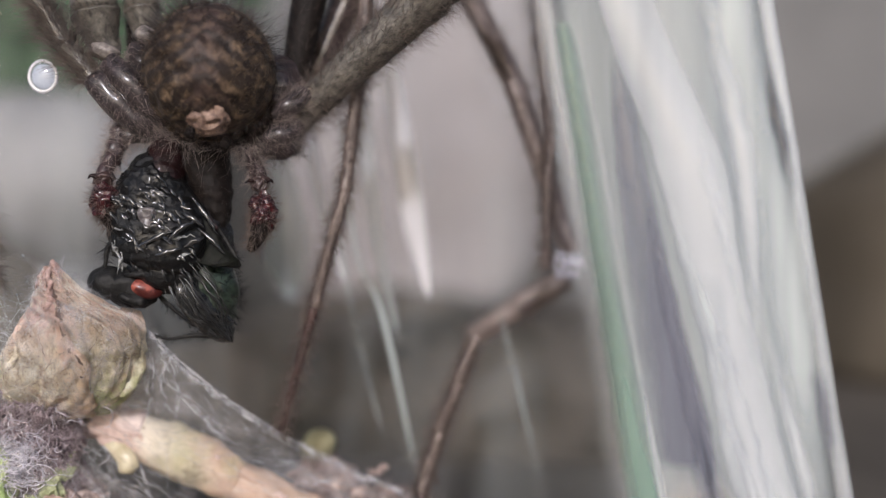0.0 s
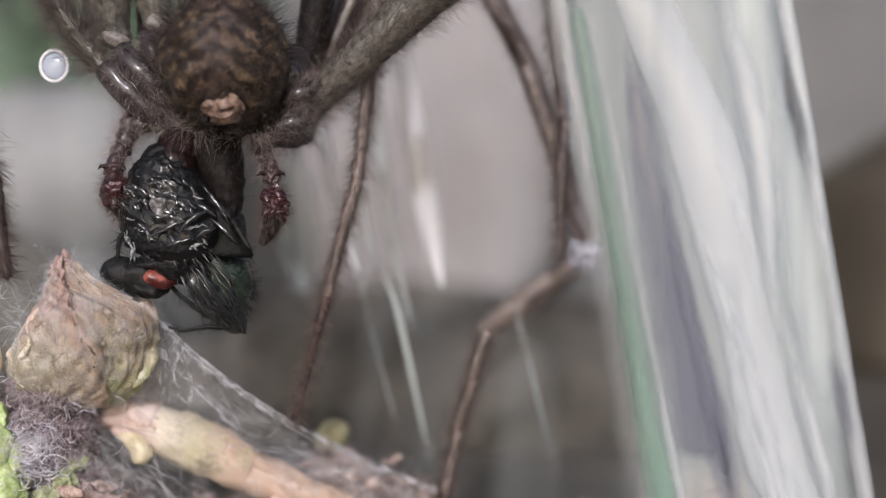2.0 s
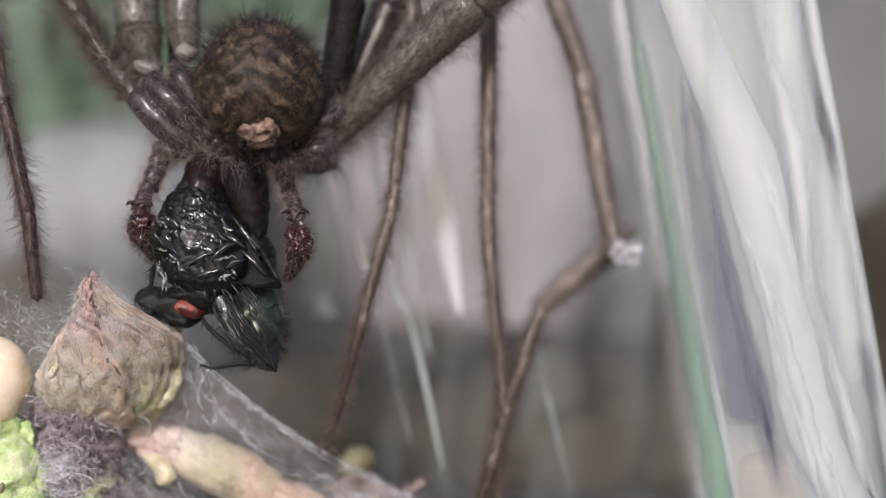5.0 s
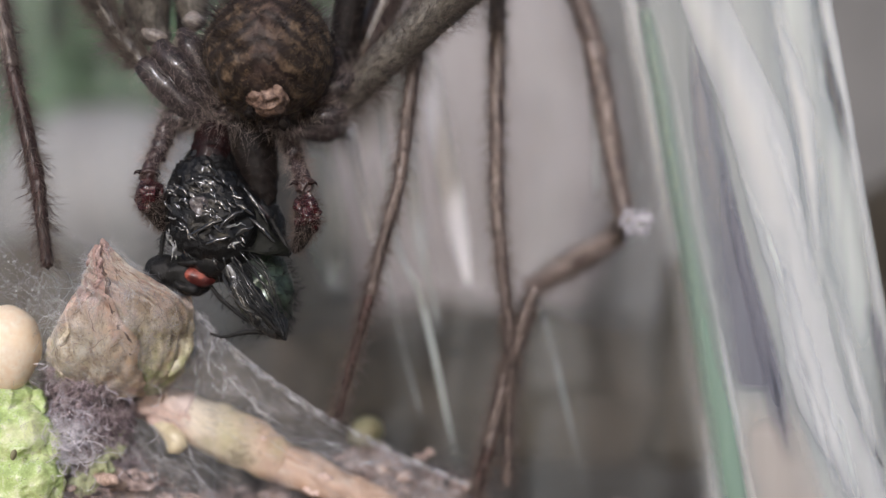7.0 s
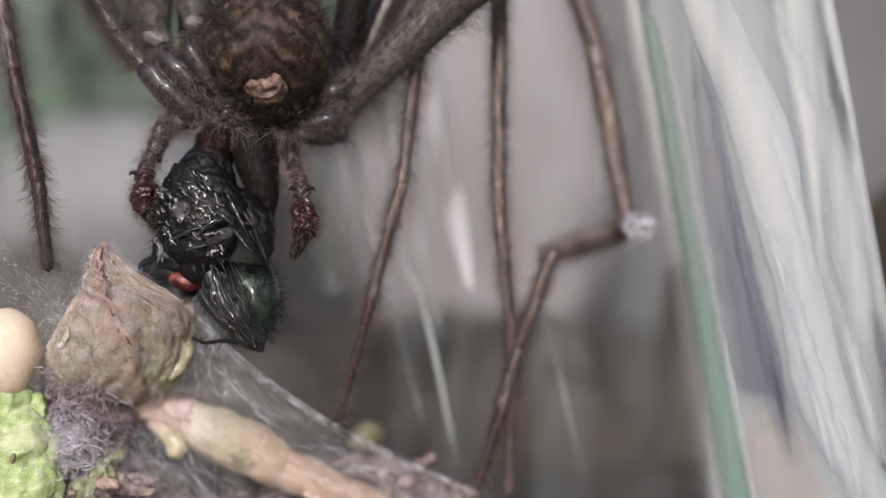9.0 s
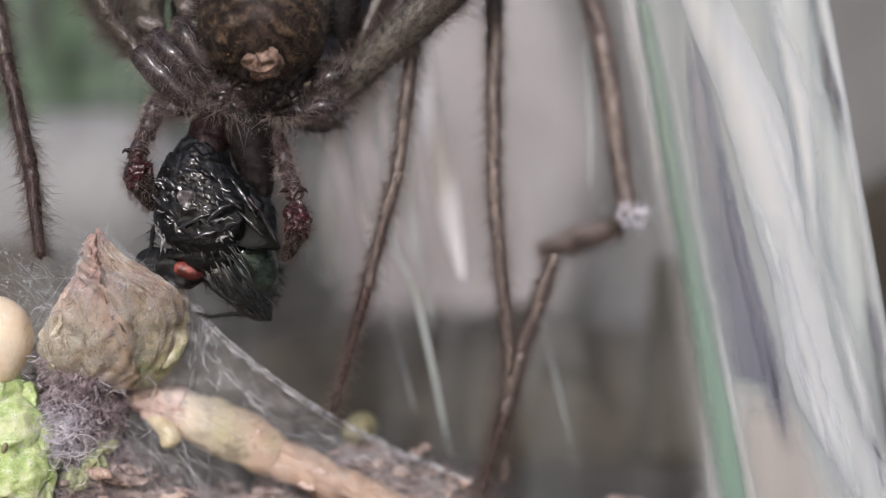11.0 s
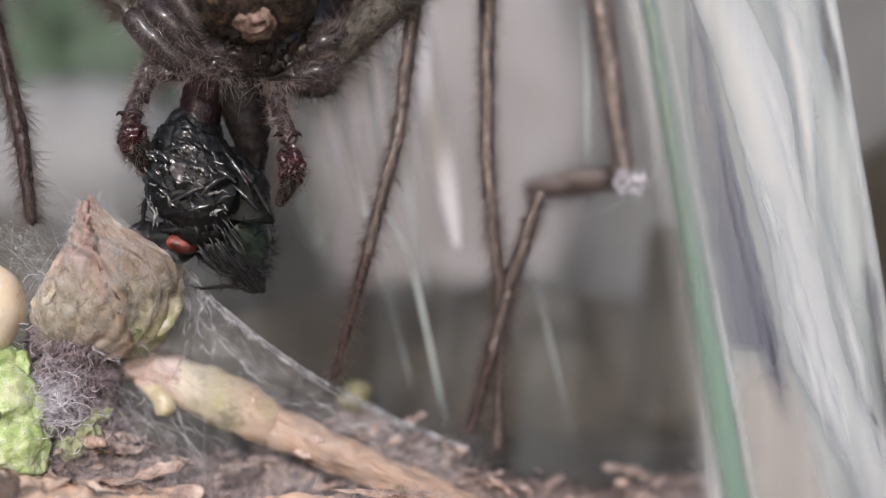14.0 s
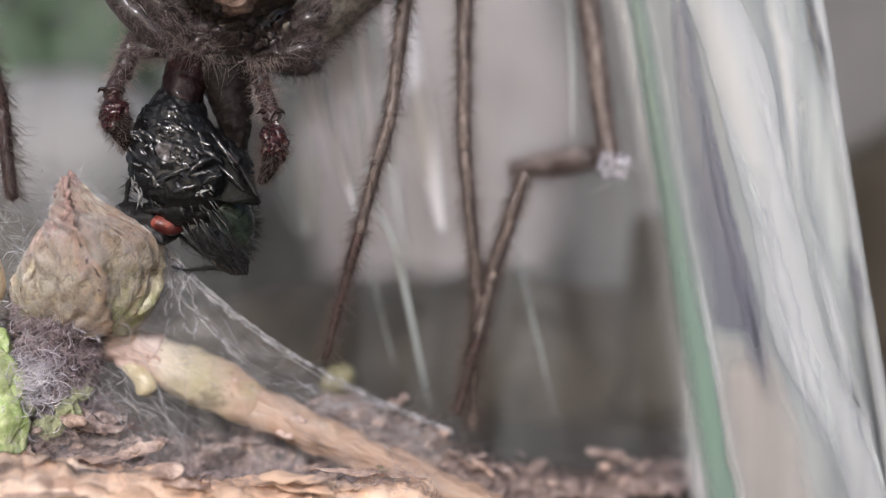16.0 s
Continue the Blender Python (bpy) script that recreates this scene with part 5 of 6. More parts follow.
        bm = bmesh.new()
        hairs(bm, roots_on_blob(420, bulb, bulb_r, (0, 0, 0), rng), 0.55, 0.010, 0.4, 0.4, rng)
        hairs(bm, roots_on_tube(500, [bulb, *end], [bulb_r[0], 0.5, 0.2], rng), 0.5, 0.010, 0.5, 0.4, rng)
        tagged(part("hair", bm, HAIR, limb, "fine dark hair"), kind="stuff")
        return limb

    left = feeler([(-12.60, 4.00, 23.37), (-13.50, 3.40, 23.05), (-13.78, 2.80, 22.30), (-13.96, 2.50, 21.50), (-14.18, 2.00, 20.80), (-14.22, 1.80, 20.36)], [0.5, 0.56, 0.46, 0.42, 0.36, 0.36],
                  Vector((-14.11, 1.60, 19.31)), (0.66, 0.6, 0.82), [(-13.82, 1.60, 18.48), (-13.50, 1.70, 17.82)], (-13.79, 3.00, 23.25))
    right = feeler([(-8.60, 4.00, 21.68), (-7.90, 3.40, 20.66), (-7.50, 2.80, 19.65), (-7.15, 2.30, 18.89), (-7.00, 2.00, 18.45)], [0.5, 0.46, 0.38, 0.34, 0.36],
                   Vector((-6.84, 1.80, 17.13)), (0.62, 0.58, 0.95), [(-7.05, 1.80, 16.16), (-7.45, 1.90, 15.37)], (-7.53, 3.00, 21.23))

    # legs: joints from the hip outwards
    def leg(joints, radii, skins, count, long=0.6, label="", names=("leg", "knee", "shin", "ankle", "foot"), origin=None):
        root = None
        for i, (a, b) in enumerate(zip(joints, joints[1:])):
            a, b = Vector(a), Vector(b)
            r0, r1 = radii[i], radii[i + 1]
            m = a.lerp(b, 0.5) + Vector((0, 0, 0))
            bow = (b - a).orthogonal().normalized() * (b - a).length * rng.uniform(-0.012, 0.012)
            pts = [a, a.lerp(b, 0.06), a.lerp(b, 0.2) + bow * 0.6, m + bow, a.lerp(b, 0.84) + bow * 0.6, a.lerp(b, 0.95), b]
            rr = [r0 * 0.9, r0, r0 * 0.96, (r0 + r1) * 0.485, r1 * 1.0, r1 * 1.07, r1 * 0.92]
            bm = bmesh.new()
            tube(bm, pts, rr, 16, 6, 0.05, 0.4)
            ob = part(names[i], bm, skins[i], root or spider, label if root is None else "", origin=origin)
            root = root or ob
            bm = bmesh.new()
            n = int(count * 1.6 * (b - a).length)
            hairs(bm, roots_on_tube(n, pts, rr, rng), long * (1.1 + 0.5 * r0), 0.011, 0.35, 0.6, rng)
            hairs(bm, roots_on_tube(n // 3, pts, rr, rng), long * 0.35, 0.007, 0.8, 0.5, rng)
            tagged(part("hair", bm, HAIR, root, "fine standing hair", origin=origin), kind="stuff")
        return root

    # big forelegs on the far side, rising out of sight and coming down again
    leg([(-6.30, 4.00, 22.55), (1.50, 2.30, 29.50), (4.20, 2.20, 31.40)], [0.85, 1.08, 0.9], [FEMUR, FEMUR], 170, 0.65, "stout grey-brown hairy leg")
    leg([(-5.78, 5.20, 23.58), (-4.61, 5.40, 30.49), (-4.26, 5.60, 33.37)], [0.72, 0.85, 0.85], [JAW_DULL, JAW_DULL], 25, 0.5, "stout dark hairy leg")
    leg([(-5.40, 6.80, 24.38), (-2.67, 7.20, 30.52), (-1.94, 7.20, 32.41)], [0.7, 0.9, 0.7], [SPIDER, SPIDER], 60, 0.6, "stout grey-brown hairy leg")
    leg_a = leg([(-1.31, 4.60, 32.74), (-1.53, 4.20, 26.85), (-2.39, 3.80, 19.69), (-3.84, 3.80, 14.25), (-5.46, 4.00, 8.24)], [0.37, 0.35, 0.29, 0.26, 0.2], [SHIN, SHIN, SHIN, FOOT], 110, 0.6, "slender brown hairy leg",
        ("leg", "shin", "ankle", "foot"))
    leg_b = leg([(2.38, 6.50, 33.03), (2.37, 6.30, 27.26), (2.34, 6.00, 18.27), (3.03, 6.00, 11.20), (2.82, 6.00, 4.57)], [0.43, 0.39, 0.33, 0.25, 0.2], [SHIN, SHIN, SHIN, SHIN], 100, 0.6, "slender brown hairy leg",
        ("leg", "shin", "ankle", "foot"))
    leg_c = leg([(9.30, 10.00, 17.95), (7.65, 10.40, 27.60), (5.10, 10.00, 35.00)], [0.56, 0.6, 0.66], [SHIN, SHIN], 60, 0.55, "slender brown hairy leg pressed against the glass", ("leg", "shin"), Vector((9.27, 10.00, 17.95)))
    leg_d = leg([(5.03, 6.00, 16.59), (4.23, 6.00, 14.41), (3.23, 6.00, 11.90), (2.39, 5.80, 8.86), (1.15, 5.60, 5.01)], [0.28, 0.3, 0.3, 0.3, 0.24], [SHIN, SHIN, SHIN, FOOT], 150, 0.6,
                "slender brown hairy leg bent below the glass", ("shin", "ankle", "heel", "foot"), Vector((5.03, 6.00, 16.59)))
    # Bar added for the leg's image refracted by the glass.
    leg_refracted = leg([(9.91, 13.50, 18.66), (9.76, 13.50, 17.76), (6.46, 13.50, 17.76), (3.16, 13.50, 17.76)], [0.45, 0.68, 0.74, 0.6], [SHIN, SHIN, SHIN], 60, 0.5, "brown hairy bar built for a leg refracted in the glass", ("knee", "thigh", "hock"), Vector((9.76, 13.50, 17.76)))
    # near-side legs on the other flank
    leg([(-14.30, 2.30, 25.10), (-15.65, 2.20, 26.66), (-16.95, 2.00, 28.90), (-18.11, 2.00, 31.01)], [0.52, 0.5, 0.46, 0.42], [FEMUR, FEMUR, FEMUR], 230, 0.85, "grey-brown hairy leg", ("leg", "thigh", "knee"))
    leg([(-14.30, 4.20, 26.60), (-14.83, 4.20, 28.55), (-15.20, 4.60, 32.60)], [0.78, 1.12, 1.2], [FEMUR, FEMUR], 60, 0.5, "grey-brown hairy leg with a pale joint", ("leg", "thigh"))
    leg([(-12.50, 4.50, 27.40), (-12.69, 4.60, 28.80), (-12.90, 5.20, 33.00)], [0.62, 0.82, 0.95], [FEMUR, FEMUR], 60, 0.5, "grey-brown hairy leg with a pale joint", ("leg", "thigh"))
    leg([(-13.30, 5.60, 26.20), (-13.60, 5.80, 32.60)], [0.4, 0.45], [JAW_DULL], 40, 0.5, "dark hairy leg", ("leg",))
    leg([(-18.11, 2.00, 31.01), (-19.77, 1.50, 30.35), (-21.03, 1.00, 29.44), (-20.03, 1.00, 24.75), (-18.79, 0.80, 19.53), (-18.24, 0.60, 15.61)], [0.4, 0.38, 0.37, 0.34, 0.33, 0.25], [SHIN, SHIN, SHIN, FOOT, FOOT], 110, 0.7,
        "slender reddish-brown hairy leg", ("leg", "shin", "ankle", "heel", "foot"))
    # hips with bare glossy ridges
    for pts, r in (([(-14.50, 2.50, 25.28), (-13.90, 2.20, 24.75), (-13.10, 2.10, 23.85), (-12.20, 2.30, 23.05), (-11.45, 2.70, 22.55)], [0.5, 0.68, 0.66, 0.56, 0.4]),
                   ([(-13.60, 2.20, 25.85), (-13.00, 1.90, 25.25), (-12.30, 1.80, 24.50), (-11.60, 2.10, 23.70), (-11.10, 2.50, 23.15)], [0.5, 0.62, 0.62, 0.55, 0.4]),
                   ([(-12.60, 2.60, 26.60), (-12.10, 2.30, 25.90), (-11.60, 2.30, 25.10), (-11.15, 2.50, 24.20)], [0.42, 0.55, 0.55, 0.4]),
                   ([(-12.00, 3.00, 22.75), (-12.80, 2.80, 22.62), (-13.50, 3.00, 22.60)], [0.5, 0.5, 0.42]),
                   ([(-6.84, 3.00, 22.47), (-5.90, 2.90, 22.60), (-5.10, 3.20, 23.10)], [0.6, 0.66, 0.5]),
                   ([(-6.20, 2.60, 23.60), (-5.40, 2.50, 23.95), (-4.70, 2.80, 24.60)], [0.42, 0.5, 0.4])):
        bm = bmesh.new()
        tube(bm, pts, r, 24, 8, 0.09, 0.7)
        hip = part("hip", bm, COXA, spider, "glossy dark hip joint")
        bm = bmesh.new()
        tube(bm, [Vector(p) + Vector((0.3, -0.9, 0.5)) * q * 0.94 for p, q in zip(pts, r)], [0.02, *[0.07] * (len(pts) - 2), 0.02], 10, 6, 0.2, 0.4)
        part("hip_ridge", bm, COXA, hip, "smooth raised ridge")
        bm = bmesh.new()
        hairs(bm, roots_on_tube(620, pts, r, rng), 0.75, 0.006, 0.5, 0.9, rng)
        tagged(part("hair", bm, PALE_HAIR, hip, "greyish brown hair"), kind="stuff")
    for p, r, tilt in (((-13.85, 2.40, 26.38), (0.72, 0.6, 0.42), 12), ((-12.09, 2.60, 27.15), (0.52, 0.5, 0.46), 20)):
        bm = bmesh.new()
        blob(bm, p, r, (0, tilt, 0), 4, 0.1, 0.5)
        part("joint_cap", bm, KNEE, spider, "pale rounded joint")
    return abdomen, left, right, leg_a, leg_b, leg_c, leg_d, leg_refracted


abdomen, feeler_left, feeler_right, leg_a, leg_b, leg_c, leg_d, leg_refracted = build_spider()


# ---- fly ----
fly = thing("fly", (-11.17, 2.40, 17.27), "dead green-black fly with red eye, wet from feeding", "fly")


def build_fly():
    rng = random.Random(91)
    base = ORIGIN[fly.name]
    back = pose(0, 0, 0, -3, 0, 5).to_3x3().inverted()

    def rest(*p):
        """From the place where a point hangs early in the meal to the fly's own rest pose."""
        return base + back @ (Vector(p) - base - Vector((-0.285, 0, 0.115)))

    def crumple(bm, deep=0.3, seed=3.0):
        """Press folds, creases and wet grain into a mesh."""
        c = sum((v.co for v in bm.verts), Vector()) / len(bm.verts)
        for v in bm.verts:
            q = v.co + Vector((seed, seed * 2, 0))
            ridge = 0.5 - abs(noise.noise(Vector((q.x * 0.9 - q.z * 0.5, q.y, q.z * 1.0 + q.x * 0.4))) * 1.6)
            fold = 0.4 - abs(noise.noise(Vector((q.x * 1.6 + q.z * 2.0, q.y * 2, q.z * 0.8 - q.x * 0.6)) * 1.5))
            fine = noise.noise(q * 4.0) * 0.22 + noise.noise(q * 9) * 0.07
            v.co += (v.co - c).normalized() * deep * (ridge * 0.5 + fold * 0.5 + fine)

    # thorax: a wedge that narrows up into the jaws
    pts = [rest(*p) for p in ((-11.27, 3.00, 21.06), (-11.31, 2.70, 20.31), (-11.37, 2.50, 19.49), (-11.26, 2.50, 18.56), (-10.96, 2.60, 17.50), (-10.83, 2.50, 16.64), (-10.91, 2.60, 15.95))]
    radii = [0.95, 1.35, 1.8, 2.2, 2.4, 2.25, 1.4]
    bm = bmesh.new()
    tube(bm, pts, radii, 110, 16, 0.0, 1, 1.0)
    for v in bm.verts:
        v.co.y = base.y + (v.co.y - base.y) * 0.82
    crumple(bm, 0.27)
    thorax = part("thorax", bm, FLY, fly, "wet glossy black thorax")

    def front(x, z, lift=0.0):
        """A point on the front of the thorax at x, z."""
        best = min(spline([(*p, r) for p, r in zip(pts, radii)], 6), key=lambda row: abs(row[2] - z))
        d = max(0.05, best[3] ** 2 - (x - best[0]) ** 2) ** 0.5
        return Vector((x, base.y + (best[1] - d - base.y) * 0.82 - lift, z))

    bm = bmesh.new()
    rows = spline([(*p, r) for p, r in zip(pts, radii)], 6)[11:]
    for _ in range(80):
        row = rng.choice(rows)
        x, z = row[0] + rng.uniform(-0.8, 0.8) * row[3], row[2] + rng.uniform(-0.2, 0.2)
        fat = rng.choice((0.06, 0.08, 0.1, 0.14))
        blob(bm, front(x, z, 0.08), (fat * rng.uniform(1.4, 3.4), fat * 0.4, fat * 0.8), (-17 + rng.gauss(0, 9), rng.gauss(40, 16), rng.gauss(2, 9)), 3, 0.05, 0.15)
    tagged(part("wet_fold", bm, FLY_WET, thorax, "wet shining folds"), kind="stuff")
    bm = bmesh.new()
    tube(bm, [rest(*p) for p in ((-9.60, 2.9, 19.20), (-9.00, 2.8, 18.40), (-8.50, 2.7, 17.50), (-7.95, 2.5, 16.55))], [0.6, 0.85, 0.85, 0.3], 60, 14, 0, 1, 0.6)
    crumple(bm, 0.34, 12)
    part("wing_base", bm, FLY, thorax, "dark crumpled shoulder under the wing")
    bm = bmesh.new()
    for a, b in (((-9.5, 1.4, 19.3), (-8.3, 1.2, 17.6)), ((-9.9, 1.0, 18.6), (-8.9, 0.9, 17.9)), ((-9.2, 1.3, 17.9), (-8.0, 1.2, 16.7)), ((-11.9, 0.7, 16.9), (-10.2, 0.5, 17.7)), ((-10.4, 0.5, 17.3), (-9.3, 0.7, 18.2)),
                 ((-11.0, 0.6, 16.6), (-9.9, 0.6, 16.9)), ((-9.7, 0.8, 17.0), (-8.9, 0.9, 17.4)), ((-12.4, 1.0, 19.3), (-11.7, 0.8, 18.7)), ((-11.1, 0.9, 20.3), (-10.5, 0.9, 19.7))):
        a, b = rest(*a), rest(*b)
        tube(bm, [a, a.lerp(b, 0.3) + Vector((0, -0.12, 0.05)), a.lerp(b, 0.7) + Vector((0, -0.12, 0.04)), b], [0.03, 0.10, 0.11, 0.03], 10, 6, 0.08, 0.3)
    part("thorax_seam", bm, FLY_WET, thorax, "wet raised seam")
    bm = bmesh.new()
    blob(bm, front(*(rest(*(-11.31, 1.00, 18.38)).xz), 0.0), (0.5, 0.16, 0.42), (-8, 35, 0), 5, 0.16, 0.35)
    part("scutum_patch", bm, GREY_PATCH, thorax, "dull grey patch")
    bm = bmesh.new()
    for a, b in (((-12.75, 1.20, 17.00), (-12.54, 1.20, 16.01)), ((-12.91, 1.30, 17.34), (-12.67, 1.20, 16.63)), ((-12.35, 1.00, 17.33), (-11.39, 0.90, 16.63)), ((-11.75, 0.90, 17.14), (-10.90, 1.00, 16.11)), ((-12.82, 1.20, 18.19), (-11.99, 1.00, 17.66)),
                 ((-10.41, 0.70, 17.24), (-9.61, 0.80, 17.55)), ((-10.28, 0.90, 16.42), (-9.50, 0.90, 16.73)), ((-12.56, 1.20, 18.76), (-12.12, 1.10, 18.18))):
        a, b = rest(*a), rest(*b)
        for k in range(3):
            jog = Vector((rng.gauss(0, 0.1), rng.gauss(0, 0.05), rng.gauss(0, 0.1)))
            tube(bm, [a + jog, a.lerp(b, 0.5) + Vector((0, -0.08, 0)) + jog * 0.5, b - jog], [0.02, rng.uniform(0.04, 0.09), 0.02], 8, 5, 0.12, 0.2)
    part("collar_fold", bm, SILVER, thorax, "silvery folds at the collar")
    bm = bmesh.new()
    hairs(bm, [(front(rng.uniform(-0.9, 0.9) * 1.6 + pts[3].x, pts[3].z + rng.uniform(-1.6, 1.6)), Vector((rng.gauss(0, 0.6), -1, rng.gauss(0.3, 0.5))).normalized()) for _ in range(130)], 0.5, 0.016, 0.4, 0.3, rng)
    tagged(part("bristles", bm, FLY_DULL, thorax, "sparse black bristles"), kind="stuff")

    # neck and head with the red eye
    bm = bmesh.new()
    tube(bm, [rest(*(-11.91, 2.20, 16.43)), rest(*(-11.33, 2.00, 15.95)), rest(*(-10.40, 2.00, 15.85)), rest(*(-9.78, 2.20, 16.03))], [0.7, 0.95, 0.9, 0.6], 40, 10)
    crumple(bm, 0.3, 6)
    neck = part("neck", bm, FLY, fly, "crumpled black neck")
    bm = bmesh.new()
    for k in range(16):
        a = rest(*(-12.04, 1.20, 16.53)).lerp(rest(*(-9.54, 1.10, 16.11)), k / 15) + Vector((0, rng.uniform(-0.15, 0.1), rng.uniform(-0.2, 0.2)))
        b = a + Vector((rng.uniform(0.1, 0.5), -0.05, rng.uniform(-0.8, -0.3)))
        tube(bm, [a, a.lerp(b, 0.5) + Vector((0, -0.1, 0)), b], [0.02, rng.uniform(0.03, 0.09), 0.02], 7, 4, 0.06, 0.2)
    part("neck_fold", bm, FLY_VEIN, neck, "wrinkled fold")
    bm = bmesh.new()
    blob(bm, rest(*(-13.32, 2.20, 15.37)), (1.0, 0.95, 0.78), (0, 0, 0), 5, 0.08, 0.5)
    blob(bm, rest(*(-12.36, 2.20, 15.16)), (1.35, 1.0, 0.92), (0, 16, 0), 5, 0.1, 0.6)
    head = part("head", bm, FLY_DULL, fly, "dull black head")
    bm = bmesh.new()
    blob(bm, rest(*(-11.57, 1.60, 15.12)), (0.78, 0.45, 0.46), (0, 14, 8), 4, 0.05, 0.4)
    part("eye", bm, EYE, head, "brick-red eye")
    bm = bmesh.new()
    blob(bm, rest(*(-12.14, 1.55, 14.65)), (0.7, 0.45, 0.28), (0, 14, 0), 4, 0.08, 0.4)
    part("cheek", bm, FLY_DULL, head, "dull black cheek")
    bm = bmesh.new()
    tube(bm, [rest(*(-12.41, 1.40, 15.70)), rest(*(-11.78, 1.20, 15.80)), rest(*(-11.09, 1.35, 15.69)), rest(*(-10.73, 1.60, 15.22))], [0.12, 0.2, 0.2, 0.12], 12, 6, 0.08, 0.3)
    part("brow", bm, FLY_DULL, head, "black brow ridge")

    # green abdomen, the folded wing over it, and legs
    tail_at, tail_r, tail_turn = rest(*(-8.74, 2.70, 14.56)), (1.4, 1.3, 2.05), (0, -14, 0)
    bm = bmesh.new()
    blob(bm, tail_at, tail_r, tail_turn, 5, 0.14, 0.8)
    tail = part("tail", bm, FLY_GREEN, fly, "green-black metallic abdomen", origin=rest(*(-9.82, 2.40, 15.95)))
    bm = bmesh.new()
    hairs(bm, roots_on_blob(700, tail_at, tail_r, tail_turn, rng), 0.6, 0.016, 0.4, 0.3, rng)
    tagged(part("bristles", bm, FLY_DULL, tail, "black bristles"), kind="stuff")
    bm = bmesh.new()
    tube(bm, [rest(*(-9.88, 1.80, 15.85)), rest(*(-9.08, 1.75, 14.33)), rest(*(-8.09, 1.80, 12.88)), rest(*(-7.66, 1.90, 12.27))], [0.75, 1.05, 0.75, 0.15], 36, 12, 0, 1, 0.45)
    crumple(bm, 0.25, 9)
    part("wing", bm, FLY_WING, tail, "crumpled folded dark wing")
    bm = bmesh.new()
    for k in range(22):
        t = min(1, max(0, k / 21 + rng.gauss(0, 0.02)))
        jog = Vector((rng.gauss(0, 0.14), rng.uniform(-0.1, 0.2), rng.gauss(0, 0.3)))
        a = rest(*(-10.56, 1.35, 15.49)).lerp(rest(*(-9.06, 1.40, 15.95)), t) + jog
        m = rest(*(-9.91, 0.75, 14.06)).lerp(rest(*(-8.03, 0.90, 14.87)), t) + jog
        b = rest(*(-8.40, 1.20, 12.79)).lerp(rest(*(-7.44, 1.40, 12.99)), t) - jog
        w = rng.uniform(0.015, 0.05)
        tube(bm, [a, m, b], [w, w * rng.uniform(0.7, 1.5), w * 0.6], 6, 6, 0.11, 0.35)
    tagged(part("wing_vein", bm, FLY_VEIN, tail, "greyish veins of the folded wing"), kind="stuff")
    bm = bmesh.new()
    grid = [[bm.verts.new(rest(*(-9.10, 1.60, 18.61)).lerp(rest(*(-7.32, 1.30, 16.16)), u).lerp(rest(*(-9.50, 0.90, 16.26)), v * u)) for v in (0, 0.25, 0.5, 0.75, 1)] for u in np.linspace(0.04, 1, 9)]
    for r, q in zip(grid, grid[1:]):
        for k in range(4):
            bm.faces.new((r[k], r[k + 1], q[k + 1], q[k]))
    for v in bm.verts:
        v.co += wobble(v.co, 0.5, 0.2)
    bmesh.ops.solidify(bm, geom=bm.faces[:], thickness=0.08)
    part("wing_stub", bm, OLIVE_WING, fly, "dark olive torn wing stub")
    for points, r, hold in (([(-8.32, 1.90, 17.79), (-7.74, 1.60, 16.94), (-7.33, 1.50, 16.16)], [0.14, 0.13, 0.1], fly), ([(-9.22, 1.40, 16.42), (-8.28, 1.30, 16.26), (-7.35, 1.50, 16.13)], [0.1, 0.12, 0.09], fly),
                            ([(-11.25, 2.00, 14.85), (-10.57, 1.80, 14.06), (-9.26, 1.60, 13.03)], [0.1, 0.1, 0.08], tail), ([(-7.74, 1.60, 12.56), (-9.26, 1.60, 12.56), (-10.46, 1.70, 12.34), (-11.09, 1.80, 12.49)], [0.14, 0.11, 0.07, 0.05], tail),
                            ([(-13.02, 1.90, 17.27), (-13.34, 1.90, 16.96), (-13.42, 1.90, 16.30), (-13.47, 1.90, 15.85)], [0.12, 0.12, 0.1, 0.08], fly), ([(-10.34, 1.30, 15.43), (-9.13, 1.00, 13.97), (-7.70, 1.40, 12.47)], [0.14, 0.14, 0.1], tail)):
        bm = bmesh.new()
        line = [rest(*p) for p in points]
        tube(bm, line, r, 10, 6, 0.03, 0.4)
        part("leg", bm, FLY_DULL, hold, "thin black leg")
        bm = bmesh.new()
        hairs(bm, roots_on_tube(80, line, r, rng), 0.42, 0.013, 0.35, 0.3, rng)
        tagged(part("bristles", bm, FLY_DULL, hold), kind="stuff")
    bm = bmesh.new()
    for a, b in (((-9.18, 2.00, 18.74), (-8.37, 1.90, 17.89)), ((-8.96, 2.10, 18.38), (-8.28, 2.00, 17.74))):
        a, b = rest(*a), rest(*b)
        tube(bm, [a, a.lerp(b, 0.5), b], [0.04, 0.1, 0.05], 8, 4, 0.05, 0.2)
    part("wing_root", bm, FEELER, fly, "brownish wing root")
    return tail


fly_tail = build_fly()


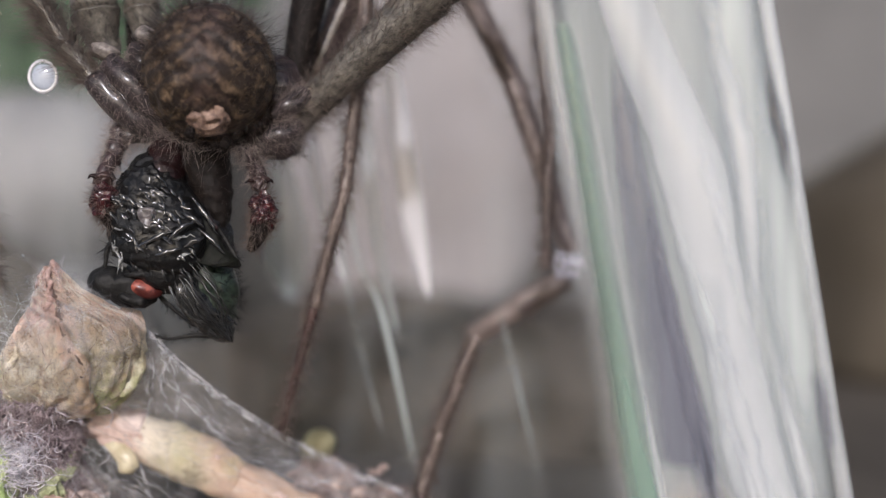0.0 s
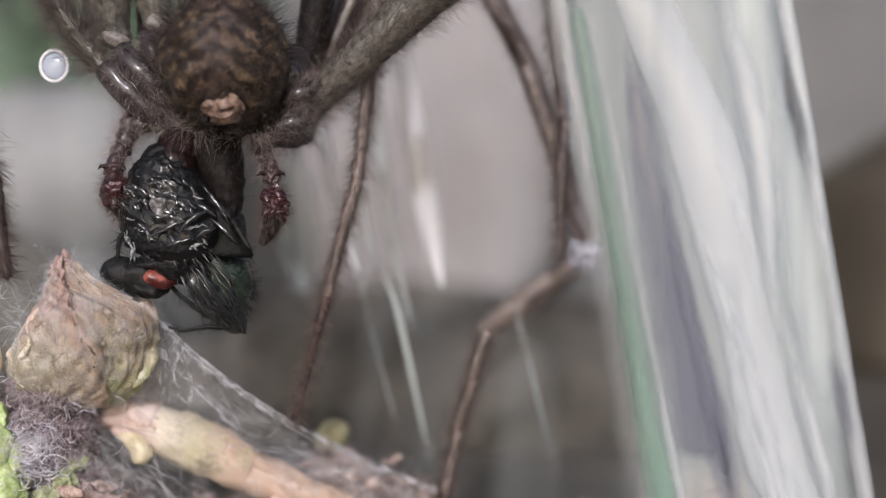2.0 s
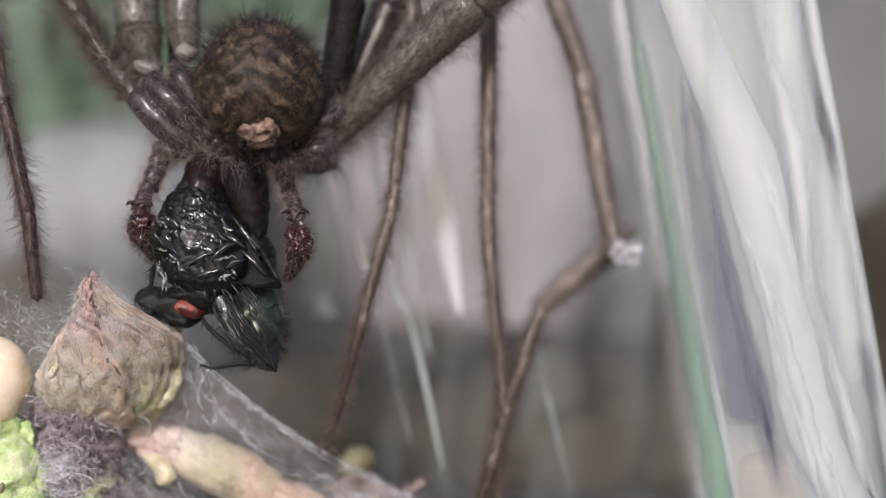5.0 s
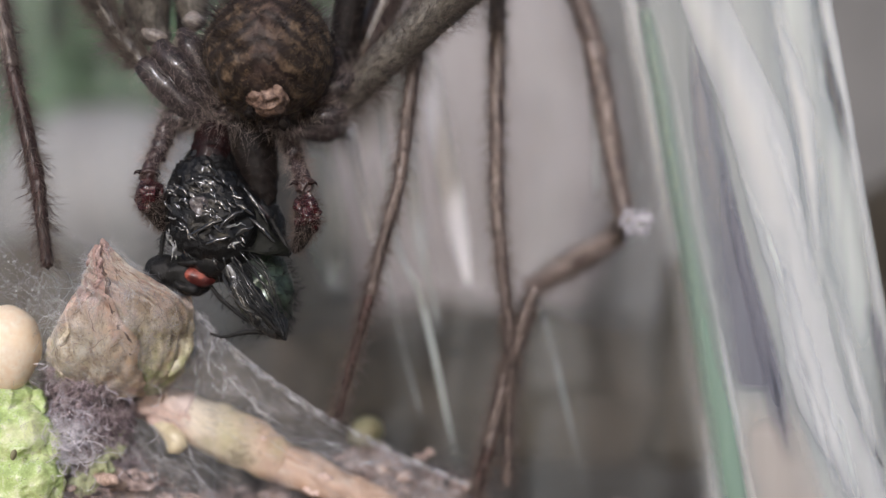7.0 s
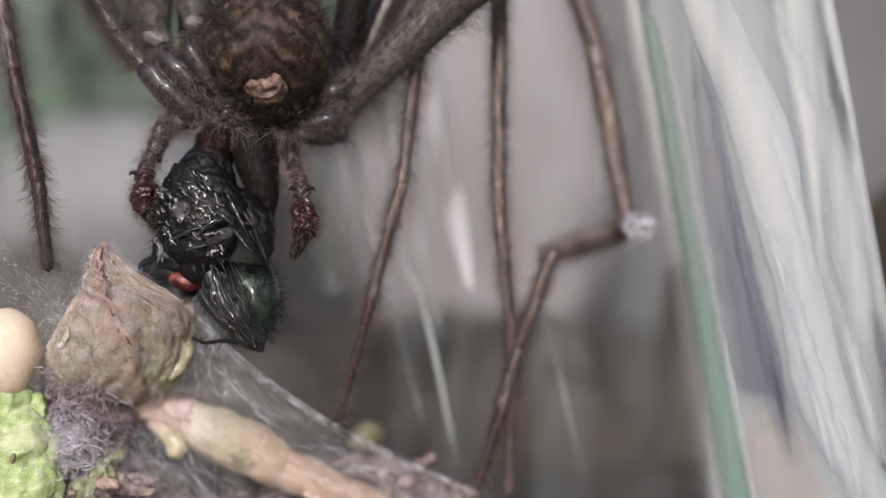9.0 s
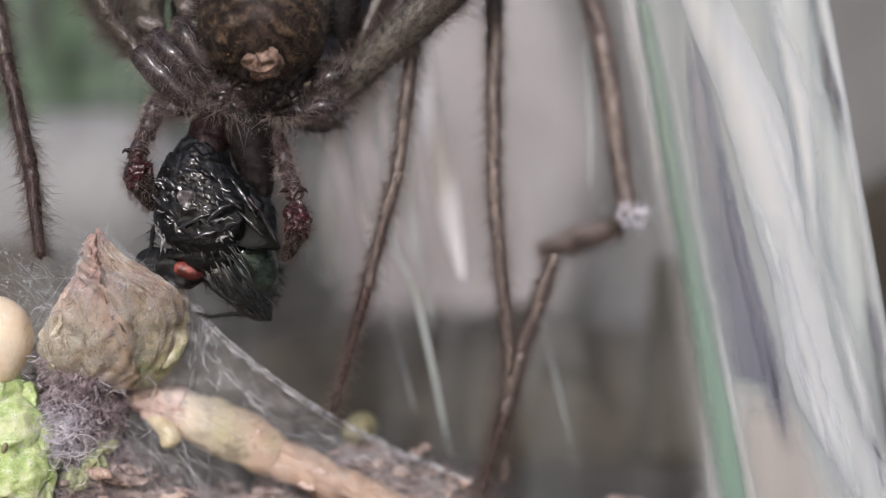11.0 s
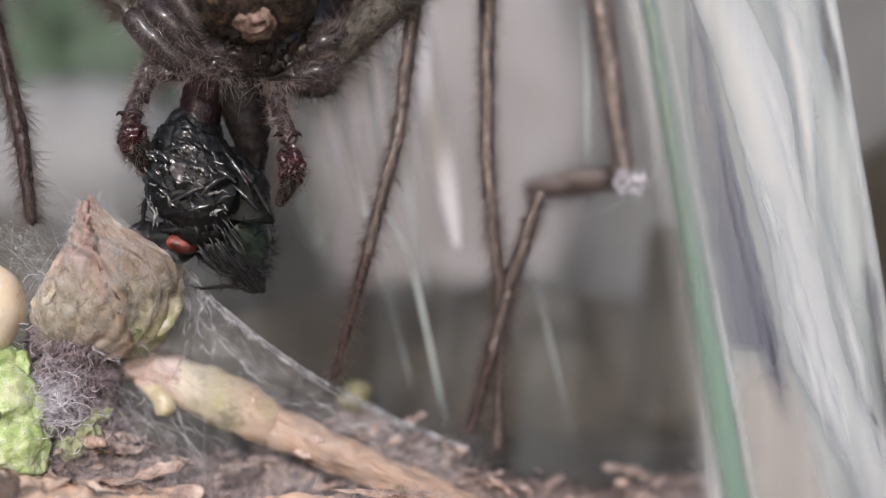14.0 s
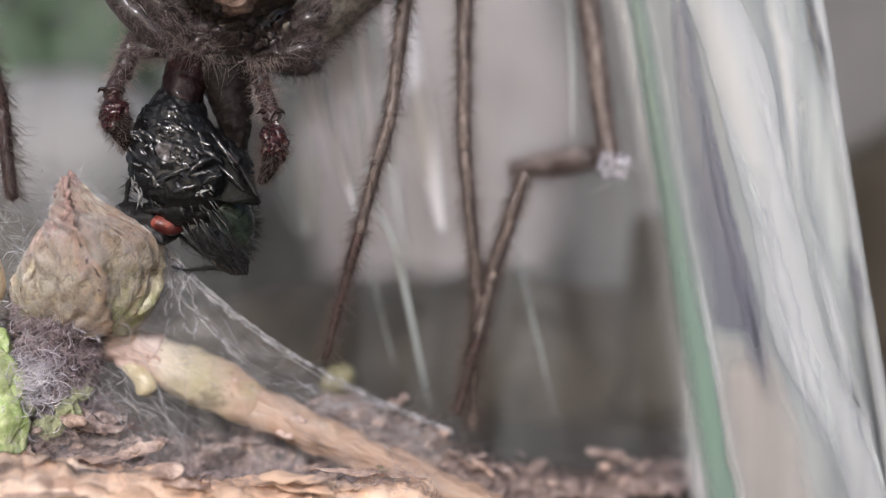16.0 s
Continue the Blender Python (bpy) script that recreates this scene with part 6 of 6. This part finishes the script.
# ---- what moves ----
def motions():
    base = fly.location.copy()
    rows = []
    for t, dx, dz, rx, ry, rz in ((0, -0.6, 0.5, -4, 0, 8), (2, -0.58, 0.46, -4, 0, 8), (3.5, -0.36, 0.24, -3, 0, 8), (6, -0.29, 0.12, -3, 0, 5), (8.2, -0.27, 0.1, -3, 0, 5),
                                  (8.6, -0.45, 0.1, -3, 2, 0), (9.0, -0.72, 0.08, 0, 4, -10), (9.2, -1.1, 0.4, 0, 6, -16), (10.2, -0.6, 0.2, 0, 2, -4), (11.3, -0.5, 0, 0, 0, 0),
                                  (12.5, -0.35, 0, 0, 0, 0), (14, -0.6, -0.3, 0, 0, 2), (16, -0.5, -0.45, 0, 0, 4)):
        rows.append((t, Matrix.Translation(base + Vector((dx, 0, dz)) * MM) @ pose(0, 0, 0, rx, ry, rz)))
    walk(fly, rows)
    base = fly_tail.location.copy()
    walk(fly_tail, [(t, Matrix.Translation(base + Vector((dx, 0, dz)) * MM) @ pose(0, 0, 0, rx, 0, 0)) for t, dx, dz, rx in
                    ((0, -0.15, 0.45, 14), (2, -0.15, 0.4, 14), (3.5, 0, 0.2, 6), (6, 0, 0, 0), (9.2, 0, 0, 0), (11.3, -0.45, 0.6, 20), (12.5, -0.45, 0.6, 22), (16, -0.5, 0.6, 22))])
    base = abdomen.location.copy()
    rows = []
    for t, dx, dz, rx, ry in ((0, 0, 0.25, 0, 0), (0.5, 0.03, 0.15, 0, 0), (1.5, 0, 0, 0, 0), (2, 0.15, 0.25, 0, 0), (2.5, 0.45, 0.33, 0, 0), (3.5, 0.55, 0.38, 0, 0), (6, 0.68, 0.28, 0, 0),
                              (8.2, 0.5, 0.3, 0, 0), (8.6, 0.45, 0.5, 0, 0), (9.0, 0.5, 0.9, 0, 0), (9.2, 0.5, 1.1, 0, 0), (11.3, 0.5, 1.4, 0, 0), (12.5, 0.7, 1.0, 0, 0), (14, 0.4, 1.5, 0, 0), (16, 0.3, 1.6, 0, 0)):
        rows.append((t, Matrix.Translation(base + Vector((dx, 0, dz)) * MM) @ pose(0, 0, 0, rx, ry, 0)))
    walk(abdomen, rows)
    for limb, moves in ((feeler_right, ((0, 0.3, 1.9), (2, 0.3, 1.7), (3.5, 0.35, 1.4), (6, 0.3, 0.95), (9, 0.1, 0.8), (9.2, -0.3, 0.7), (11.3, 0, 0.1), (12.5, 0.1, 0.3), (14, -0.1, 1.1), (16, -0.1, 1.1))),
                        (feeler_left, ((0, 0.45, 0.15), (2, 0.4, 0.1), (3.5, 0.4, -0.2), (6, 0.3, -0.5), (9, 0, -0.4), (9.2, -0.2, -0.2), (11.3, 0, 0), (14, 0.05, 0.1), (16, 0.05, 0.1)))):
        base = limb.location.copy()
        walk(limb, [(t, Matrix.Translation(base + Vector((dx, 0, dz)) * MM)) for t, dx, dz in moves])
    for ob, moves in ((leg_b, ((0, 4.18, 0, 11.73, 0), (2.0, 4.18, 0, 11.73, 0), (2.15, 3.34, 0, 8.80, 0), (2.4, 0.2, 0, 0.4, 0), (2.6, 0, 0, 0, 0), (13, 0, 0, 0, 0), (15, -0.45, 0, 0, 0), (16, -0.55, 0, 0, 0))),
                      (leg_c, ((0, -0.4, 0, -0.9, -9), (2.0, -0.4, 0, -0.8, -8.5), (2.5, -0.2, 0, 0, -4), (3.5, -0.2, 0, 0, -1), (6, 0, 0, 0, 0), (9.2, 0, 0, 0, 0), (11.3, 0.4, 0, 0, 2), (16, 0.4, 0, 0, 2))),
                      (leg_d, ((0, -1.54, 0, -3.78, 0.4), (0.5, -1.81, 0, -3.87, -2.3), (2.0, -1.72, 0, -4.1, -4.4), (2.5, -1.23, 0, -2.59, -4.6), (3.5, 0.16, 0, -1.27, -3.6), (6, -0.51, 0, -2.05, -0.8), (7, -0.86, 0, -2.2, -2.7), (9, -0.04, 0, -0.18, -0.7), (11.5, 0.28, 0, -0.99, -1.2), (12.5, 0.0, 0, 0.0, -0.2), (15, -0.29, 0, 0.59, -3.1), (16, -0.29, 0, 0.59, -3.1))),
                      (leg_a, ((0, -0.55, 0, 0.3, 0), (2.0, -0.55, 0, 0.3, 0), (2.5, -0.1, 0, 0, 0), (6, 0, 0, 0, 0), (13, 0, 0, 0, 0), (15, 0.5, 0, 0, 0), (16, 0.6, 0, 0, 0))),
                      (jar, ((0, -3.7, -7.7, -1.2, 0), (2.0, -3.7, -7.7, -1.2, 0), (2.15, -3.1, -6.5, -1.0, 0), (2.4, -0.6, -0.5, 0, 0), (2.6, -0.45, 0, 0, 0), (6, -0.6, 0, 0, 0), (16, -0.6, 0, 0, 0))),
                      (rear_glass, ((0, 0.4, 0, 0, 0), (2.0, 0.4, 0, 0, 0), (2.5, 0, 0, 0, 0), (16, 0, 0, 0, 0))),
                      (tuft, ((0, -1.23, 0, -1.5, 0), (2.0, -1.2, 0, -1.5, 0), (2.15, -1.0, 0, -1.1, 0), (2.4, -0.3, 0, 0, 0), (2.6, -0.2, 0, 0, 0), (6, 0, 0, 0, 0), (16, 0, 0, 0, 0))),
                      (droplet, ((0, 0, 0, 0, 0), (2.0, 0, 0, 0, 0), (2.1, 0, 0, 0.7, 0), (2.3, 0.6, 0, 5.5, 0), (2.5, 0.6, 0, 7, 0), (16, 0.6, 0, 7, 0)))):
        base = ob.location.copy()
        walk(ob, [(t, Matrix.Translation(base + Vector((dx, dy, dz)) * MM) @ pose(0, 0, 0, 0, turn, 0)) for t, dx, dy, dz, turn in moves])

    base = leg_refracted.location.copy()
    walk(leg_refracted, [(t, Matrix.Translation(base + Vector((dx, 0, dz)) * MM) @ pose(0, 0, 0, 0, tilt, swing)) for t, dx, dz, tilt, swing in
                 ((0, -0.56, -2.23, -33.0, -15.4), (0.5, -1.26, -2.26, -33.5, -26.7), (2.0, -1.0, -2.21, -36.7, -14.8), (2.5, -0.72, -0.35, -36.3, -23.7), (3.5, 0.68, 1.53, -41.0, -16.3), (6, 0.23, 0.31, -36.8, -14.5), (7, -0.22, -0.49, -29.1, -28.9), (9, -0.28, 0.0, -12.0, -51.3), (11.5, 0.07, -0.39, -11.0, -52.8), (12.5, 0.0, -0.16, -6.5, -51.8), (15, 0.24, 0.95, -5.0, -43.4), (16, 0.24, 0.95, -5.0, -43.4))])


motions()
